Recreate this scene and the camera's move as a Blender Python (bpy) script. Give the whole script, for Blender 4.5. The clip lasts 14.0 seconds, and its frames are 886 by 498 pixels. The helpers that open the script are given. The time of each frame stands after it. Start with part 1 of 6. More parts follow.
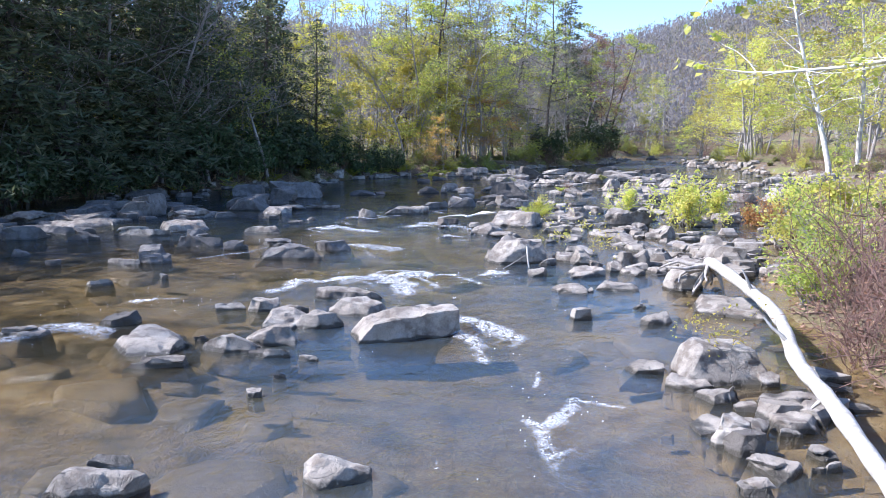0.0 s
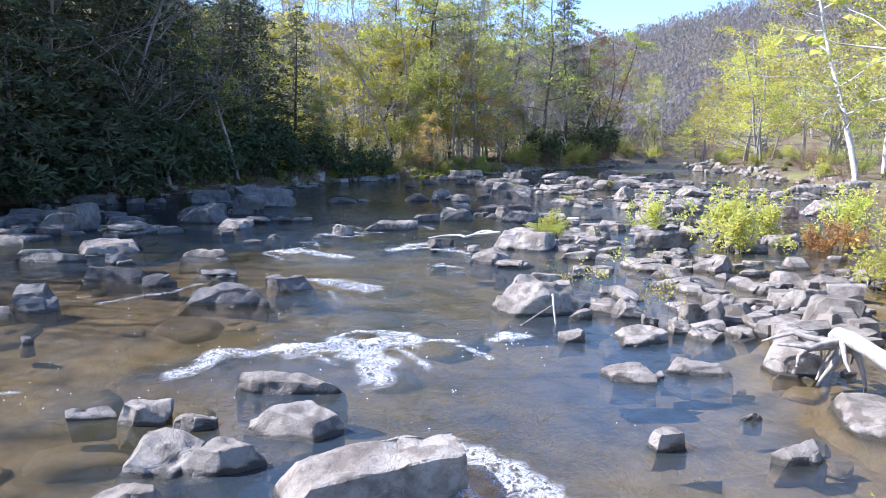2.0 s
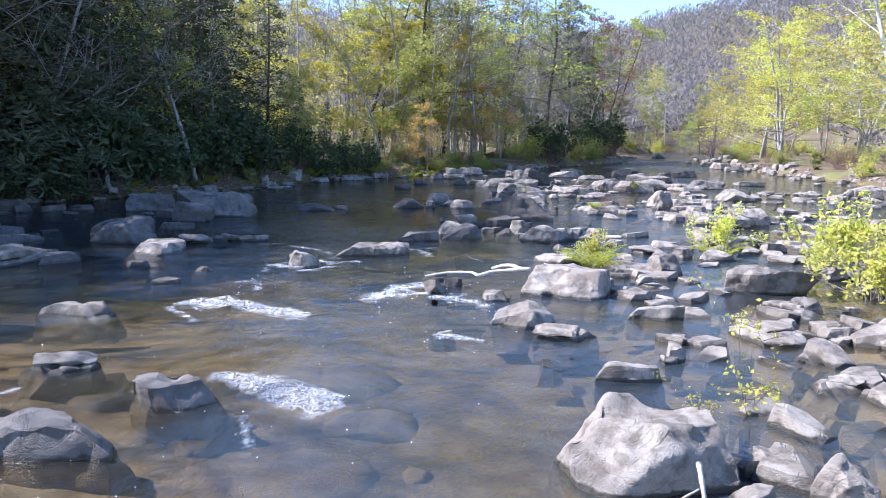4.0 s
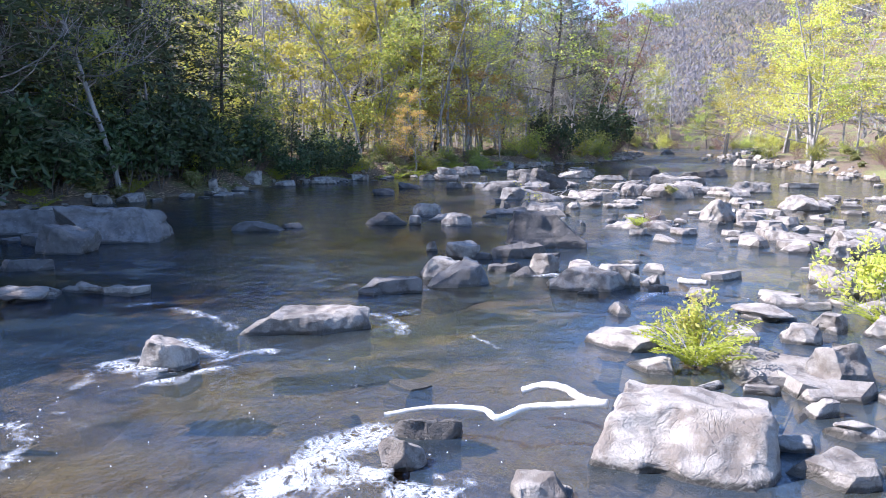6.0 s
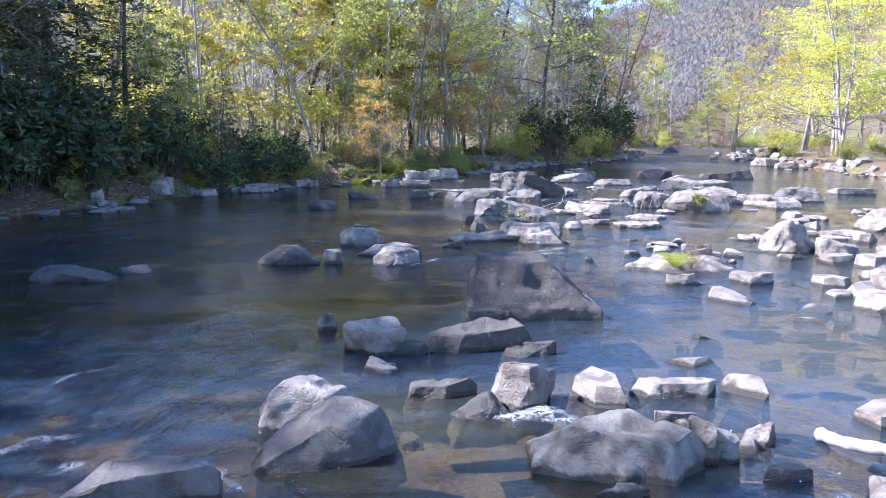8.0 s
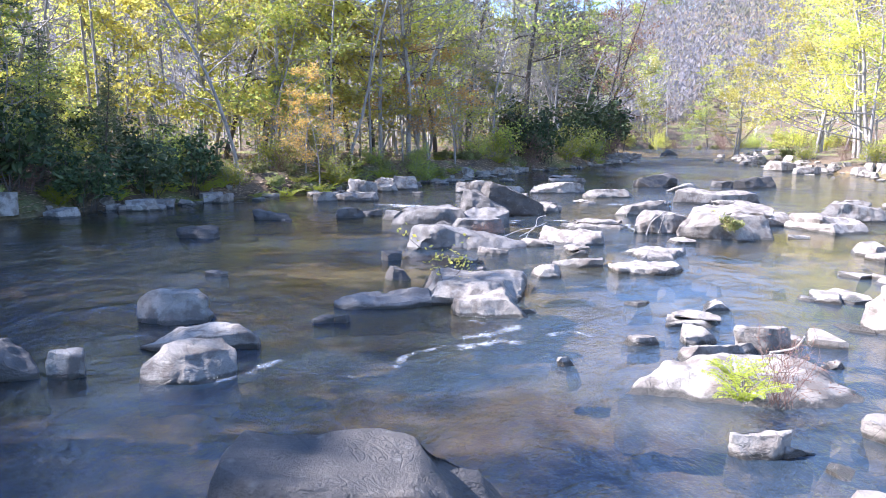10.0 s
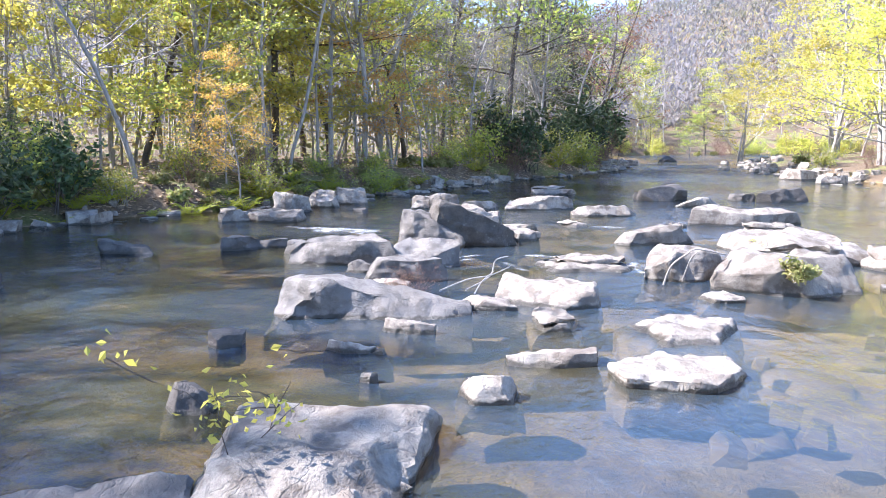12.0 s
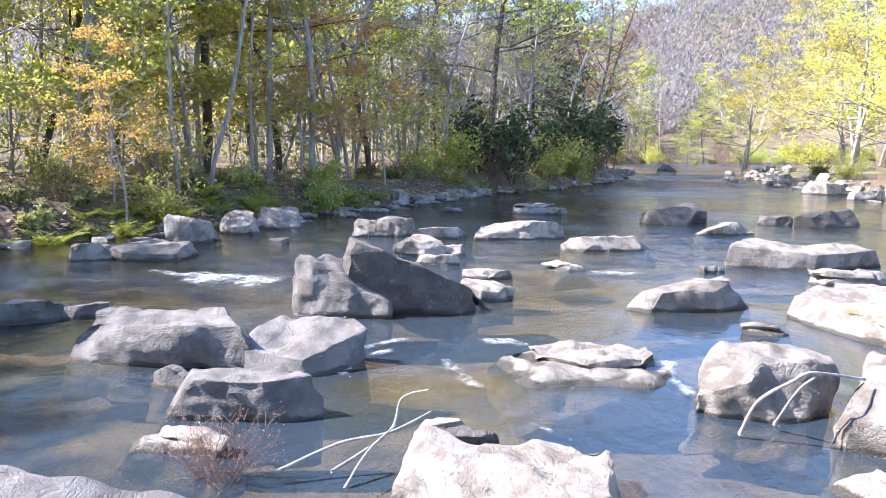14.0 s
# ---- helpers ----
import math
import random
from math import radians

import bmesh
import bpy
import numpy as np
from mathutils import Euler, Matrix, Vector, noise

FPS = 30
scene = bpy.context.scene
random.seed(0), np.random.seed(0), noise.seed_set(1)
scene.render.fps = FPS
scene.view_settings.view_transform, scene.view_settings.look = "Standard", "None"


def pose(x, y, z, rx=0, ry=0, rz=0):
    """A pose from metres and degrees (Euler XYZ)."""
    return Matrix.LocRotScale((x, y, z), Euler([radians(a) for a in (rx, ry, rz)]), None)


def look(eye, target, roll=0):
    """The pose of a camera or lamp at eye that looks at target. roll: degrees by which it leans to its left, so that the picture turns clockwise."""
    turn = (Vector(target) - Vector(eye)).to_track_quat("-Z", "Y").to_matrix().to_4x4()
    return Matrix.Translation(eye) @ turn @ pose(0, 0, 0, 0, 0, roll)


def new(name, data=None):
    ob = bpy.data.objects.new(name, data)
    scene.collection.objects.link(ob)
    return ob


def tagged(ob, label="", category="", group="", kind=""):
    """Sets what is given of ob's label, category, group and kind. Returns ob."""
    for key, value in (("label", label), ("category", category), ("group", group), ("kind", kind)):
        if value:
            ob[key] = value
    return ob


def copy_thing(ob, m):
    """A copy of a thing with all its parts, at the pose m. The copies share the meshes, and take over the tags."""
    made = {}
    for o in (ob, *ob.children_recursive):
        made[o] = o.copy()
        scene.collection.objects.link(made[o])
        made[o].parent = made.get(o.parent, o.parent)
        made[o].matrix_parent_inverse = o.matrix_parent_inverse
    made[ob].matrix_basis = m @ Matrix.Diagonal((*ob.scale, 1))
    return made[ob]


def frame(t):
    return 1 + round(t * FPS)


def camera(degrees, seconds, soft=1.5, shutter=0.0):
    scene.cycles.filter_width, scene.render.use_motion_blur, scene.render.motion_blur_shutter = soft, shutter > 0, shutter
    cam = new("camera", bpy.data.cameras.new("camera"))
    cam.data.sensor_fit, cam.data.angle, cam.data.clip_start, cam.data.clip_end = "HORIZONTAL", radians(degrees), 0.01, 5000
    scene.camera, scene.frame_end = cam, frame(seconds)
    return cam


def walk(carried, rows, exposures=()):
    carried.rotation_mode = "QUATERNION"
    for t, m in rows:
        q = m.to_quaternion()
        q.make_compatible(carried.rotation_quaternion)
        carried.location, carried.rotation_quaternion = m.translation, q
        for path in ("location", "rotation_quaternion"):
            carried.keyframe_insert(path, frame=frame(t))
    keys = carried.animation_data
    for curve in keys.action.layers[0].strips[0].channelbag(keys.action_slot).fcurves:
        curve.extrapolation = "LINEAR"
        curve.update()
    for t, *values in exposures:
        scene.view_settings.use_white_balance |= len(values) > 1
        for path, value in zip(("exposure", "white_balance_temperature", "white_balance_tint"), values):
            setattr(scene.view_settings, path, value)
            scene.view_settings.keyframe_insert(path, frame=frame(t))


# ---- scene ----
# ---------------------------------------------------------------- camera
cam = camera(61.0, 14.0, 0.9)
METRES, EYE, TILT, LEAN, TURN = 42.0, 2.61, 0.0, 0.0, 0.0
ROWS = [
    (0.0, 0.0, 0.0, 0.0, -0.0, -8.27, 0.03),
    (0.5, 0.0007, 0.0233, -0.0004, -0.17, -8.24, -0.1),
    (1.0, 0.0007, 0.0487, 0.0, -0.35, -8.26, -0.27),
    (1.5, -0.0001, 0.0769, 0.0007, -0.54, -8.27, -0.4),
    (2.0, -0.0012, 0.1074, 0.0017, -0.71, -8.34, -0.54),
    (2.5, -0.0026, 0.1406, 0.0022, -0.88, -8.43, -0.67),
    (3.0, -0.0045, 0.1762, 0.002, -1.05, -8.54, -0.77),
    (5.5, -0.002, 0.3745, -0.0012, -1.75, -9.08, -0.65),
    (6.0, 0.0026, 0.4158, -0.0018, -1.87, -9.12, -0.59),
    (6.5, 0.0088, 0.4574, -0.003, -1.99, -9.17, -0.51),
    (7.0, 0.0161, 0.4993, -0.0043, -2.12, -9.21, -0.44),
    (7.5, 0.0243, 0.5404, -0.0054, -2.23, -9.22, -0.4),
    (8.0, 0.0335, 0.5809, -0.0062, -2.35, -9.19, -0.31),
    (10.5, 0.0827, 0.7658, -0.0112, -2.98, -8.83, -0.1),
    (11.0, 0.0915, 0.799, -0.0123, -3.1, -8.7, -0.11),
    (11.5, 0.0998, 0.8316, -0.0135, -3.24, -8.57, -0.12),
    (12.0, 0.1077, 0.8627, -0.0142, -3.35, -8.45, -0.15),
    (12.5, 0.1151, 0.8931, -0.0148, -3.51, -8.3, -0.2),
    (13.0, 0.1226, 0.9231, -0.0153, -3.64, -8.18, -0.27),
    (13.5, 0.1294, 0.9532, -0.0151, -3.81, -8.08, -0.33),
    (14.0, 0.136, 0.9835, -0.0141, -3.95, -7.99, -0.45),
]
EXPOSURES = [(0.0, 1.46, 5800, 18), (3.0, 1.48, 5820, 19), (6.0, 1.78, 5820, 21), (8.0, 1.90, 5680, 23), (10.5, 2.26, 5900, 21), (12.5, 2.32, 6150, 19), (14.0, 2.26, 6200, 19)]
walk(cam, [(t, pose(0, 0, EYE, TILT, LEAN, TURN) @ pose(METRES * x, METRES * y, METRES * z, 90 + pitch, roll, yaw)) for t, x, y, z, yaw, pitch, roll in ROWS], EXPOSURES)

# ---------------------------------------------------------------- sky and sun
SUN_AZ, SUN_EL = 274.0, 44.0          # clockwise from +y, height over the horizon
world = bpy.data.worlds.new("world")
scene.world = world
world.use_nodes = True
wn, wl = world.node_tree.nodes, world.node_tree.links
sky = wn.new("ShaderNodeTexSky")
sky.sky_type = "NISHITA"
sky.sun_disc = False
sky.sun_elevation, sky.sun_rotation = radians(SUN_EL), radians(SUN_AZ)
sky.dust_density, sky.ozone_density = 0.08, 5.5
wl.new(sky.outputs[0], wn["Background"].inputs[0])
wn["Background"].inputs[1].default_value = 0.125
sun_data = bpy.data.lights.new("sun", "SUN")
sun_data.energy, sun_data.angle, sun_data.color = 4.6, radians(0.6), (1.0, 0.965, 0.92)
sun = new("sun", sun_data)
a, e = radians(SUN_AZ), radians(SUN_EL)
to_sun = Vector((math.sin(a) * math.cos(e), math.cos(a) * math.cos(e), math.sin(e)))
sun.matrix_world = look((0, 0, 0), -to_sun)
sun.location = to_sun * 60

# ---------------------------------------------------------------- materials
def shader(name):
    m = bpy.data.materials.new(name)
    m.use_nodes = True
    nt = m.node_tree
    return m, nt.nodes, nt.links, nt.nodes["Principled BSDF"]


def noise_tex(n, l, scale, detail=4.0, rough=0.55, coord=None, dist=0.0):
    t = n.new("ShaderNodeTexNoise")
    t.inputs["Scale"].default_value, t.inputs["Detail"].default_value = scale, detail
    t.inputs["Roughness"].default_value, t.inputs["Distortion"].default_value = rough, dist
    if coord is not None:
        l.new(coord, t.inputs["Vector"])
    return t


def ramp(n, l, src, *stops):
    r = n.new("ShaderNodeValToRGB")
    els = r.color_ramp.elements
    while len(els) < len(stops):
        els.new(0.5)
    for el, (p, c) in zip(els, stops):
        el.position, el.color = p, (*c, 1)
    l.new(src, r.inputs[0])
    return r


def mixc(n, l, fac, a, b, mode="MIX"):
    m = n.new("ShaderNodeMix")
    m.data_type, m.blend_type = "RGBA", mode
    for sock, v in ((m.inputs[0], fac), (m.inputs[6], a), (m.inputs[7], b)):
        if isinstance(v, (int, float)):
            sock.default_value = v
        elif isinstance(v, tuple):
            sock.default_value = (*v, 1)
        else:
            l.new(v, sock)
    return m.outputs[2]


def calc(n, l, op, a, b=0.0, clamp=False):
    m = n.new("ShaderNodeMath")
    m.operation, m.use_clamp = op, clamp
    for sock, v in ((m.inputs[0], a), (m.inputs[1], b)):
        if isinstance(v, (int, float)):
            sock.default_value = v
        else:
            l.new(v, sock)
    return m.outputs[0]


def bump(n, l, height, strength, distance, target):
    b = n.new("ShaderNodeBump")
    b.inputs["Strength"].default_value, b.inputs["Distance"].default_value = strength, distance
    l.new(height, b.inputs["Height"])
    l.new(b.outputs[0], target)
    return b


def stone_material(name, light, dark, stain, rough=0.85):
    """Weathered sandstone: bedding, lichen spots, stains, a wet band at the waterline."""
    m, n, l, p = shader(name)
    geo = n.new("ShaderNodeNewGeometry").outputs["Position"]
    info = n.new("ShaderNodeObjectInfo").outputs["Random"]
    big = noise_tex(n, l, 1.7, 5, 0.6, geo)
    mid = noise_tex(n, l, 5.0, 6, 0.58, geo)
    fine = noise_tex(n, l, 55.0, 4, 0.7, geo)
    col = mixc(n, l, ramp(n, l, big.outputs[0], (0.38, (0, 0, 0)), (0.62, (1, 1, 1))).outputs[0], dark, light)
    col = mixc(n, l, ramp(n, l, mid.outputs[0], (0.46, (0, 0, 0)), (0.60, (0.85, 0.85, 0.85))).outputs[0], col, stain)
    spots = n.new("ShaderNodeTexVoronoi")
    spots.inputs["Scale"].default_value = 9.0
    l.new(geo, spots.inputs["Vector"])
    col = mixc(n, l, ramp(n, l, spots.outputs[0], (0.03, (0.22, 0.22, 0.22)), (0.24, (0, 0, 0))).outputs[0], col, (0.52, 0.52, 0.46))
    col = mixc(n, l, ramp(n, l, fine.outputs[0], (0.3, (0, 0, 0)), (0.75, (0.55, 0.55, 0.55))).outputs[0], col, (0.14, 0.13, 0.115))
    crack = noise_tex(n, l, 2.3, 3, 0.6, geo, 1.2)
    line = calc(n, l, "SUBTRACT", 1.0, calc(n, l, "MULTIPLY", calc(n, l, "ABSOLUTE", calc(n, l, "SUBTRACT", crack.outputs[0], 0.5)), 55.0), True)
    col = mixc(n, l, calc(n, l, "MULTIPLY", calc(n, l, "MULTIPLY", line, big.outputs[0]), 0.3), col, (0.045, 0.04, 0.034))
    val = n.new("ShaderNodeHueSaturation")
    l.new(calc(n, l, "ADD", calc(n, l, "MULTIPLY", info, 0.36), 0.82), val.inputs["Value"])
    l.new(col, val.inputs["Color"])
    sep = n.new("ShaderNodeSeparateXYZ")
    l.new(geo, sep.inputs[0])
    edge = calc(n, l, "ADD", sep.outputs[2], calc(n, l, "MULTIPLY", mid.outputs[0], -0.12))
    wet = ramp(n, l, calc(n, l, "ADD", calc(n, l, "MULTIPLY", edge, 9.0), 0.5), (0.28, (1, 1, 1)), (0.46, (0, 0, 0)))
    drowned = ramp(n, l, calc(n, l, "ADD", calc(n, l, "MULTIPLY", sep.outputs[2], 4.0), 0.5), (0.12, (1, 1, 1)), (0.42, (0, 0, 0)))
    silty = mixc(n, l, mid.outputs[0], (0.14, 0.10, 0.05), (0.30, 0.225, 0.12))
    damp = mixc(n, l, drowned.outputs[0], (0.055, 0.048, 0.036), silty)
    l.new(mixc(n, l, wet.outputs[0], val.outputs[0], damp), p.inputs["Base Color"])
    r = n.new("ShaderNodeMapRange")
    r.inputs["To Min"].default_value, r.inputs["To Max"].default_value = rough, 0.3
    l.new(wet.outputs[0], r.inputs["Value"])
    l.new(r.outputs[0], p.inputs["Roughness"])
    mp = n.new("ShaderNodeMapping")
    mp.inputs["Scale"].default_value = (1.6, 1.6, 7.0)
    mp.inputs["Rotation"].default_value = (0.2, 0.15, 0)
    l.new(geo, mp.inputs[0])
    beds = noise_tex(n, l, 2.0, 5, 0.6, mp.outputs[0], 0.5)
    h = calc(n, l, "ADD", calc(n, l, "MULTIPLY", mid.outputs[0], 0.45), calc(n, l, "MULTIPLY", fine.outputs[0], 0.4))
    h = calc(n, l, "ADD", h, calc(n, l, "MULTIPLY", beds.outputs[0], 0.35))
    h = calc(n, l, "SUBTRACT", h, calc(n, l, "MULTIPLY", line, 0.12))
    bump(n, l, h, 0.9, 0.06, p.inputs["Normal"])
    return m


def bark_material(name, light, dark, patch=None):
    m, n, l, p = shader(name)
    tc = n.new("ShaderNodeTexCoord").outputs["Object"]
    mp = n.new("ShaderNodeMapping")
    mp.inputs["Scale"].default_value = (6, 6, 1.2)
    l.new(tc, mp.inputs[0])
    a = noise_tex(n, l, 2.0, 6, 0.7, mp.outputs[0])
    col = mixc(n, l, ramp(n, l, a.outputs[0], (0.35, (0, 0, 0)), (0.65, (1, 1, 1))).outputs[0], dark, light)
    if patch:
        b = noise_tex(n, l, 1.1, 3, 0.5, tc)
        col = mixc(n, l, ramp(n, l, b.outputs[0], (0.5, (0, 0, 0)), (0.56, (1, 1, 1))).outputs[0], col, patch)
    l.new(col, p.inputs["Base Color"])
    p.inputs["Roughness"].default_value = 0.9
    bump(n, l, a.outputs[0], 0.6, 0.03, p.inputs["Normal"])
    return m


def leaf_material(name, c1, c2, c3, trans=0.58):
    """Leaves that differ one by one, and let light through."""
    m, n, l, p = shader(name)
    geo = n.new("ShaderNodeNewGeometry")
    info = n.new("ShaderNodeObjectInfo").outputs["Random"]
    r = ramp(n, l, geo.outputs["Random Per Island"], (0.0, c1), (0.5, c2), (1.0, c3))
    val = n.new("ShaderNodeHueSaturation")
    l.new(r.outputs[0], val.inputs["Color"])
    l.new(calc(n, l, "ADD", calc(n, l, "MULTIPLY", info, 0.5), 0.75), val.inputs["Value"])
    l.new(calc(n, l, "ADD", calc(n, l, "MULTIPLY", info, 0.03), 0.485), val.inputs["Hue"])
    l.new(val.outputs[0], p.inputs["Base Color"])
    p.inputs["Roughness"].default_value = 0.55
    tr = n.new("ShaderNodeBsdfTranslucent")
    l.new(val.outputs[0], tr.inputs[0])
    mx = n.new("ShaderNodeMixShader")
    mx.inputs[0].default_value = trans
    l.new(p.outputs[0], mx.inputs[1])
    l.new(tr.outputs[0], mx.inputs[2])
    l.new(mx.outputs[0], n["Material Output"].inputs["Surface"])
    return m


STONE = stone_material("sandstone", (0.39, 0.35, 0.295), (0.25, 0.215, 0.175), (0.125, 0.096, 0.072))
# the two darker stones hold tree shade in their colour besides their own tone
STONE_GREY_SHADED = stone_material("grey_shaded_sandstone", (0.20, 0.183, 0.165), (0.12, 0.108, 0.097), (0.075, 0.066, 0.057), 0.8)
STONE_DARK_SHADED = stone_material("dark_shaded_sandstone", (0.095, 0.08, 0.066), (0.06, 0.051, 0.043), (0.042, 0.036, 0.031), 0.75)
BARK_GREY = bark_material("grey_bark", (0.38, 0.35, 0.315), (0.17, 0.15, 0.13))
BARK_DARK = bark_material("dark_bark", (0.12, 0.095, 0.075), (0.05, 0.04, 0.032))
BARK_PALE = bark_material("pale_bark", (0.55, 0.52, 0.46), (0.34, 0.31, 0.26), (0.68, 0.66, 0.60))
TWIG_RED = bark_material("reddish_twigs", (0.22, 0.13, 0.10), (0.12, 0.07, 0.055))
LOG_WOOD = bark_material("bleached_wood", (0.46, 0.435, 0.39), (0.27, 0.25, 0.215))
LEAF_YG = leaf_material("yellow_green_leaves", (0.40, 0.46, 0.09), (0.60, 0.59, 0.13), (0.70, 0.60, 0.17), 0.62)
LEAF_GREEN = leaf_material("green_leaves", (0.23, 0.29, 0.06), (0.38, 0.42, 0.09), (0.54, 0.50, 0.11), 0.6)
LEAF_YEL = leaf_material("yellow_leaves", (0.46, 0.42, 0.08), (0.58, 0.48, 0.10), (0.40, 0.40, 0.09))
LEAF_OR = leaf_material("orange_leaves", (0.52, 0.24, 0.06), (0.62, 0.38, 0.10), (0.46, 0.34, 0.12))
LEAF_RUST = leaf_material("rust_leaves", (0.26, 0.13, 0.09), (0.32, 0.19, 0.12), (0.22, 0.14, 0.09))
LEAF_HEM = leaf_material("dark_needles", (0.06, 0.085, 0.04), (0.10, 0.125, 0.06), (0.17, 0.18, 0.09), 0.45)
LEAF_RHODO = leaf_material("evergreen_shrub_leaves", (0.03, 0.055, 0.018), (0.05, 0.08, 0.025), (0.09, 0.12, 0.04), 0.2)
LEAF_GRASS = leaf_material("dry_grass", (0.30, 0.25, 0.12), (0.24, 0.24, 0.08), (0.20, 0.22, 0.06), 0.35)
LEAF_FERN = leaf_material("fern_fronds", (0.34, 0.38, 0.04), (0.46, 0.46, 0.06), (0.26, 0.31, 0.04))


def ground_material():
    """Leaf litter, soil and grass on the banks; brown silt, cobbles and gravel where water covers it."""
    m, n, l, p = shader("bank_ground")
    geo = n.new("ShaderNodeNewGeometry").outputs["Position"]
    a = noise_tex(n, l, 0.35, 5, 0.6, geo)
    b = noise_tex(n, l, 9.0, 6, 0.75, geo)
    c = noise_tex(n, l, 1.4, 5, 0.6, geo)
    litter = ramp(n, l, b.outputs[0], (0.3, (0.065, 0.045, 0.03)), (0.5, (0.14, 0.097, 0.06)), (0.7, (0.25, 0.18, 0.11)))
    grass = ramp(n, l, b.outputs[0], (0.3, (0.07, 0.09, 0.02)), (0.7, (0.26, 0.24, 0.09)))
    land = mixc(n, l, ramp(n, l, a.outputs[0], (0.48, (0, 0, 0)), (0.6, (1, 1, 1))).outputs[0], litter.outputs[0], grass.outputs[0])
    vor = n.new("ShaderNodeTexVoronoi")
    vor.inputs["Scale"].default_value = 2.6
    l.new(geo, vor.inputs["Vector"])
    bed = ramp(n, l, c.outputs[0], (0.35, (0.12, 0.085, 0.04)), (0.5, (0.27, 0.185, 0.08)), (0.66, (0.38, 0.28, 0.14)))
    bedc = mixc(n, l, ramp(n, l, vor.outputs[0], (0.1, (0.5, 0.5, 0.5)), (0.6, (0, 0, 0))).outputs[0], bed.outputs[0], (0.34, 0.29, 0.21))
    sep = n.new("ShaderNodeSeparateXYZ")
    l.new(geo, sep.inputs[0])
    under = ramp(n, l, calc(n, l, "ADD", calc(n, l, "MULTIPLY", sep.outputs[2], 2.0), 0.5), (0.45, (1, 1, 1)), (0.62, (0, 0, 0)))
    l.new(mixc(n, l, under.outputs[0], land, bedc), p.inputs["Base Color"])
    p.inputs["Roughness"].default_value = 0.95
    bump(n, l, b.outputs[0], 1.0, 0.12, p.inputs["Normal"])
    return m


def water_material():
    """River water: glossy by Fresnel over a slightly silty body, tinted partly for the reflected sky."""
    m, n, l, p = shader("river_water")
    n.remove(p)
    geo = n.new("ShaderNodeNewGeometry").outputs["Position"]
    mp = n.new("ShaderNodeMapping")
    mp.inputs["Scale"].default_value = (1.0, 0.7, 1.0)
    l.new(geo, mp.inputs[0])
    w1 = noise_tex(n, l, 2.2, 4, 0.55, mp.outputs[0], 0.6)
    w2 = noise_tex(n, l, 9.0, 3, 0.6, mp.outputs[0], 0.4)
    calm = noise_tex(n, l, 0.16, 3, 0.5, geo)
    w3 = noise_tex(n, l, 30.0, 2, 0.6, mp.outputs[0], 0.3)
    h = calc(n, l, "ADD", w1.outputs[0], calc(n, l, "MULTIPLY", w2.outputs[0], 0.3))
    h = calc(n, l, "ADD", h, calc(n, l, "MULTIPLY", w3.outputs[0], 0.07))
    h = calc(n, l, "MULTIPLY", h, ramp(n, l, calm.outputs[0], (0.35, (0.25, 0.25, 0.25)), (0.65, (1.7, 1.7, 1.7))).outputs[0])
    sep = n.new("ShaderNodeSeparateXYZ")
    l.new(geo, sep.inputs[0])
    riffle = n.new("ShaderNodeMapRange")
    riffle.inputs["From Min"].default_value, riffle.inputs["From Max"].default_value = 70.0, 88.0
    riffle.inputs["To Min"].default_value, riffle.inputs["To Max"].default_value = 1.0, 8.0
    l.new(sep.outputs[1], riffle.inputs["Value"])
    h = calc(n, l, "MULTIPLY", h, riffle.outputs[0])
    b = n.new("ShaderNodeBump")
    b.inputs["Strength"].default_value, b.inputs["Distance"].default_value = 0.65, 0.075
    l.new(h, b.inputs["Height"])
    clear = n.new("ShaderNodeBsdfTransparent")
    clear.inputs[0].default_value = (0.76, 0.73, 0.62, 1)
    silt = n.new("ShaderNodeBsdfDiffuse")
    deep = n.new("ShaderNodeAttribute")
    deep.attribute_name = "depth"
    # the blue in this ramp stands in for part of the sky's reflection
    sky_blue_silt = ramp(n, l, deep.outputs["Fac"], (0.1, (0.075, 0.07, 0.05)), (0.35, (0.042, 0.062, 0.078)), (0.62, (0.019, 0.034, 0.054)))
    murky = ramp(n, l, deep.outputs["Fac"], (0.1, (0.10, 0.08, 0.04)), (0.35, (0.066, 0.060, 0.034)), (0.62, (0.030, 0.034, 0.026)))
    cloud = noise_tex(n, l, 0.28, 4, 0.55, geo, 0.6)
    l.new(mixc(n, l, ramp(n, l, cloud.outputs[0], (0.48, (0, 0, 0)), (0.62, (1, 1, 1))).outputs[0], sky_blue_silt.outputs[0], murky.outputs[0]), silt.inputs[0])
    body = n.new("ShaderNodeMixShader")
    l.new(ramp(n, l, deep.outputs["Fac"], (0.06, (0.08, 0.08, 0.08)), (0.26, (0.28, 0.28, 0.28)), (0.52, (0.68, 0.68, 0.68))).outputs[0], body.inputs[0])
    l.new(clear.outputs[0], body.inputs[1])
    l.new(silt.outputs[0], body.inputs[2])
    gloss = n.new("ShaderNodeBsdfGlossy")
    choppy = n.new("ShaderNodeMapRange")
    choppy.inputs["From Min"].default_value, choppy.inputs["From Max"].default_value = 66.0, 84.0
    choppy.inputs["To Min"].default_value, choppy.inputs["To Max"].default_value = 0.05, 0.10
    l.new(sep.outputs[1], choppy.inputs["Value"])
    l.new(choppy.outputs[0], gloss.inputs["Roughness"])
    l.new(b.outputs[0], gloss.inputs["Normal"])
    fr = n.new("ShaderNodeFresnel")
    fr.inputs["IOR"].default_value = 1.34
    l.new(b.outputs[0], fr.inputs["Normal"])
    mx = n.new("ShaderNodeMixShader")
    l.new(fr.outputs[0], mx.inputs[0])
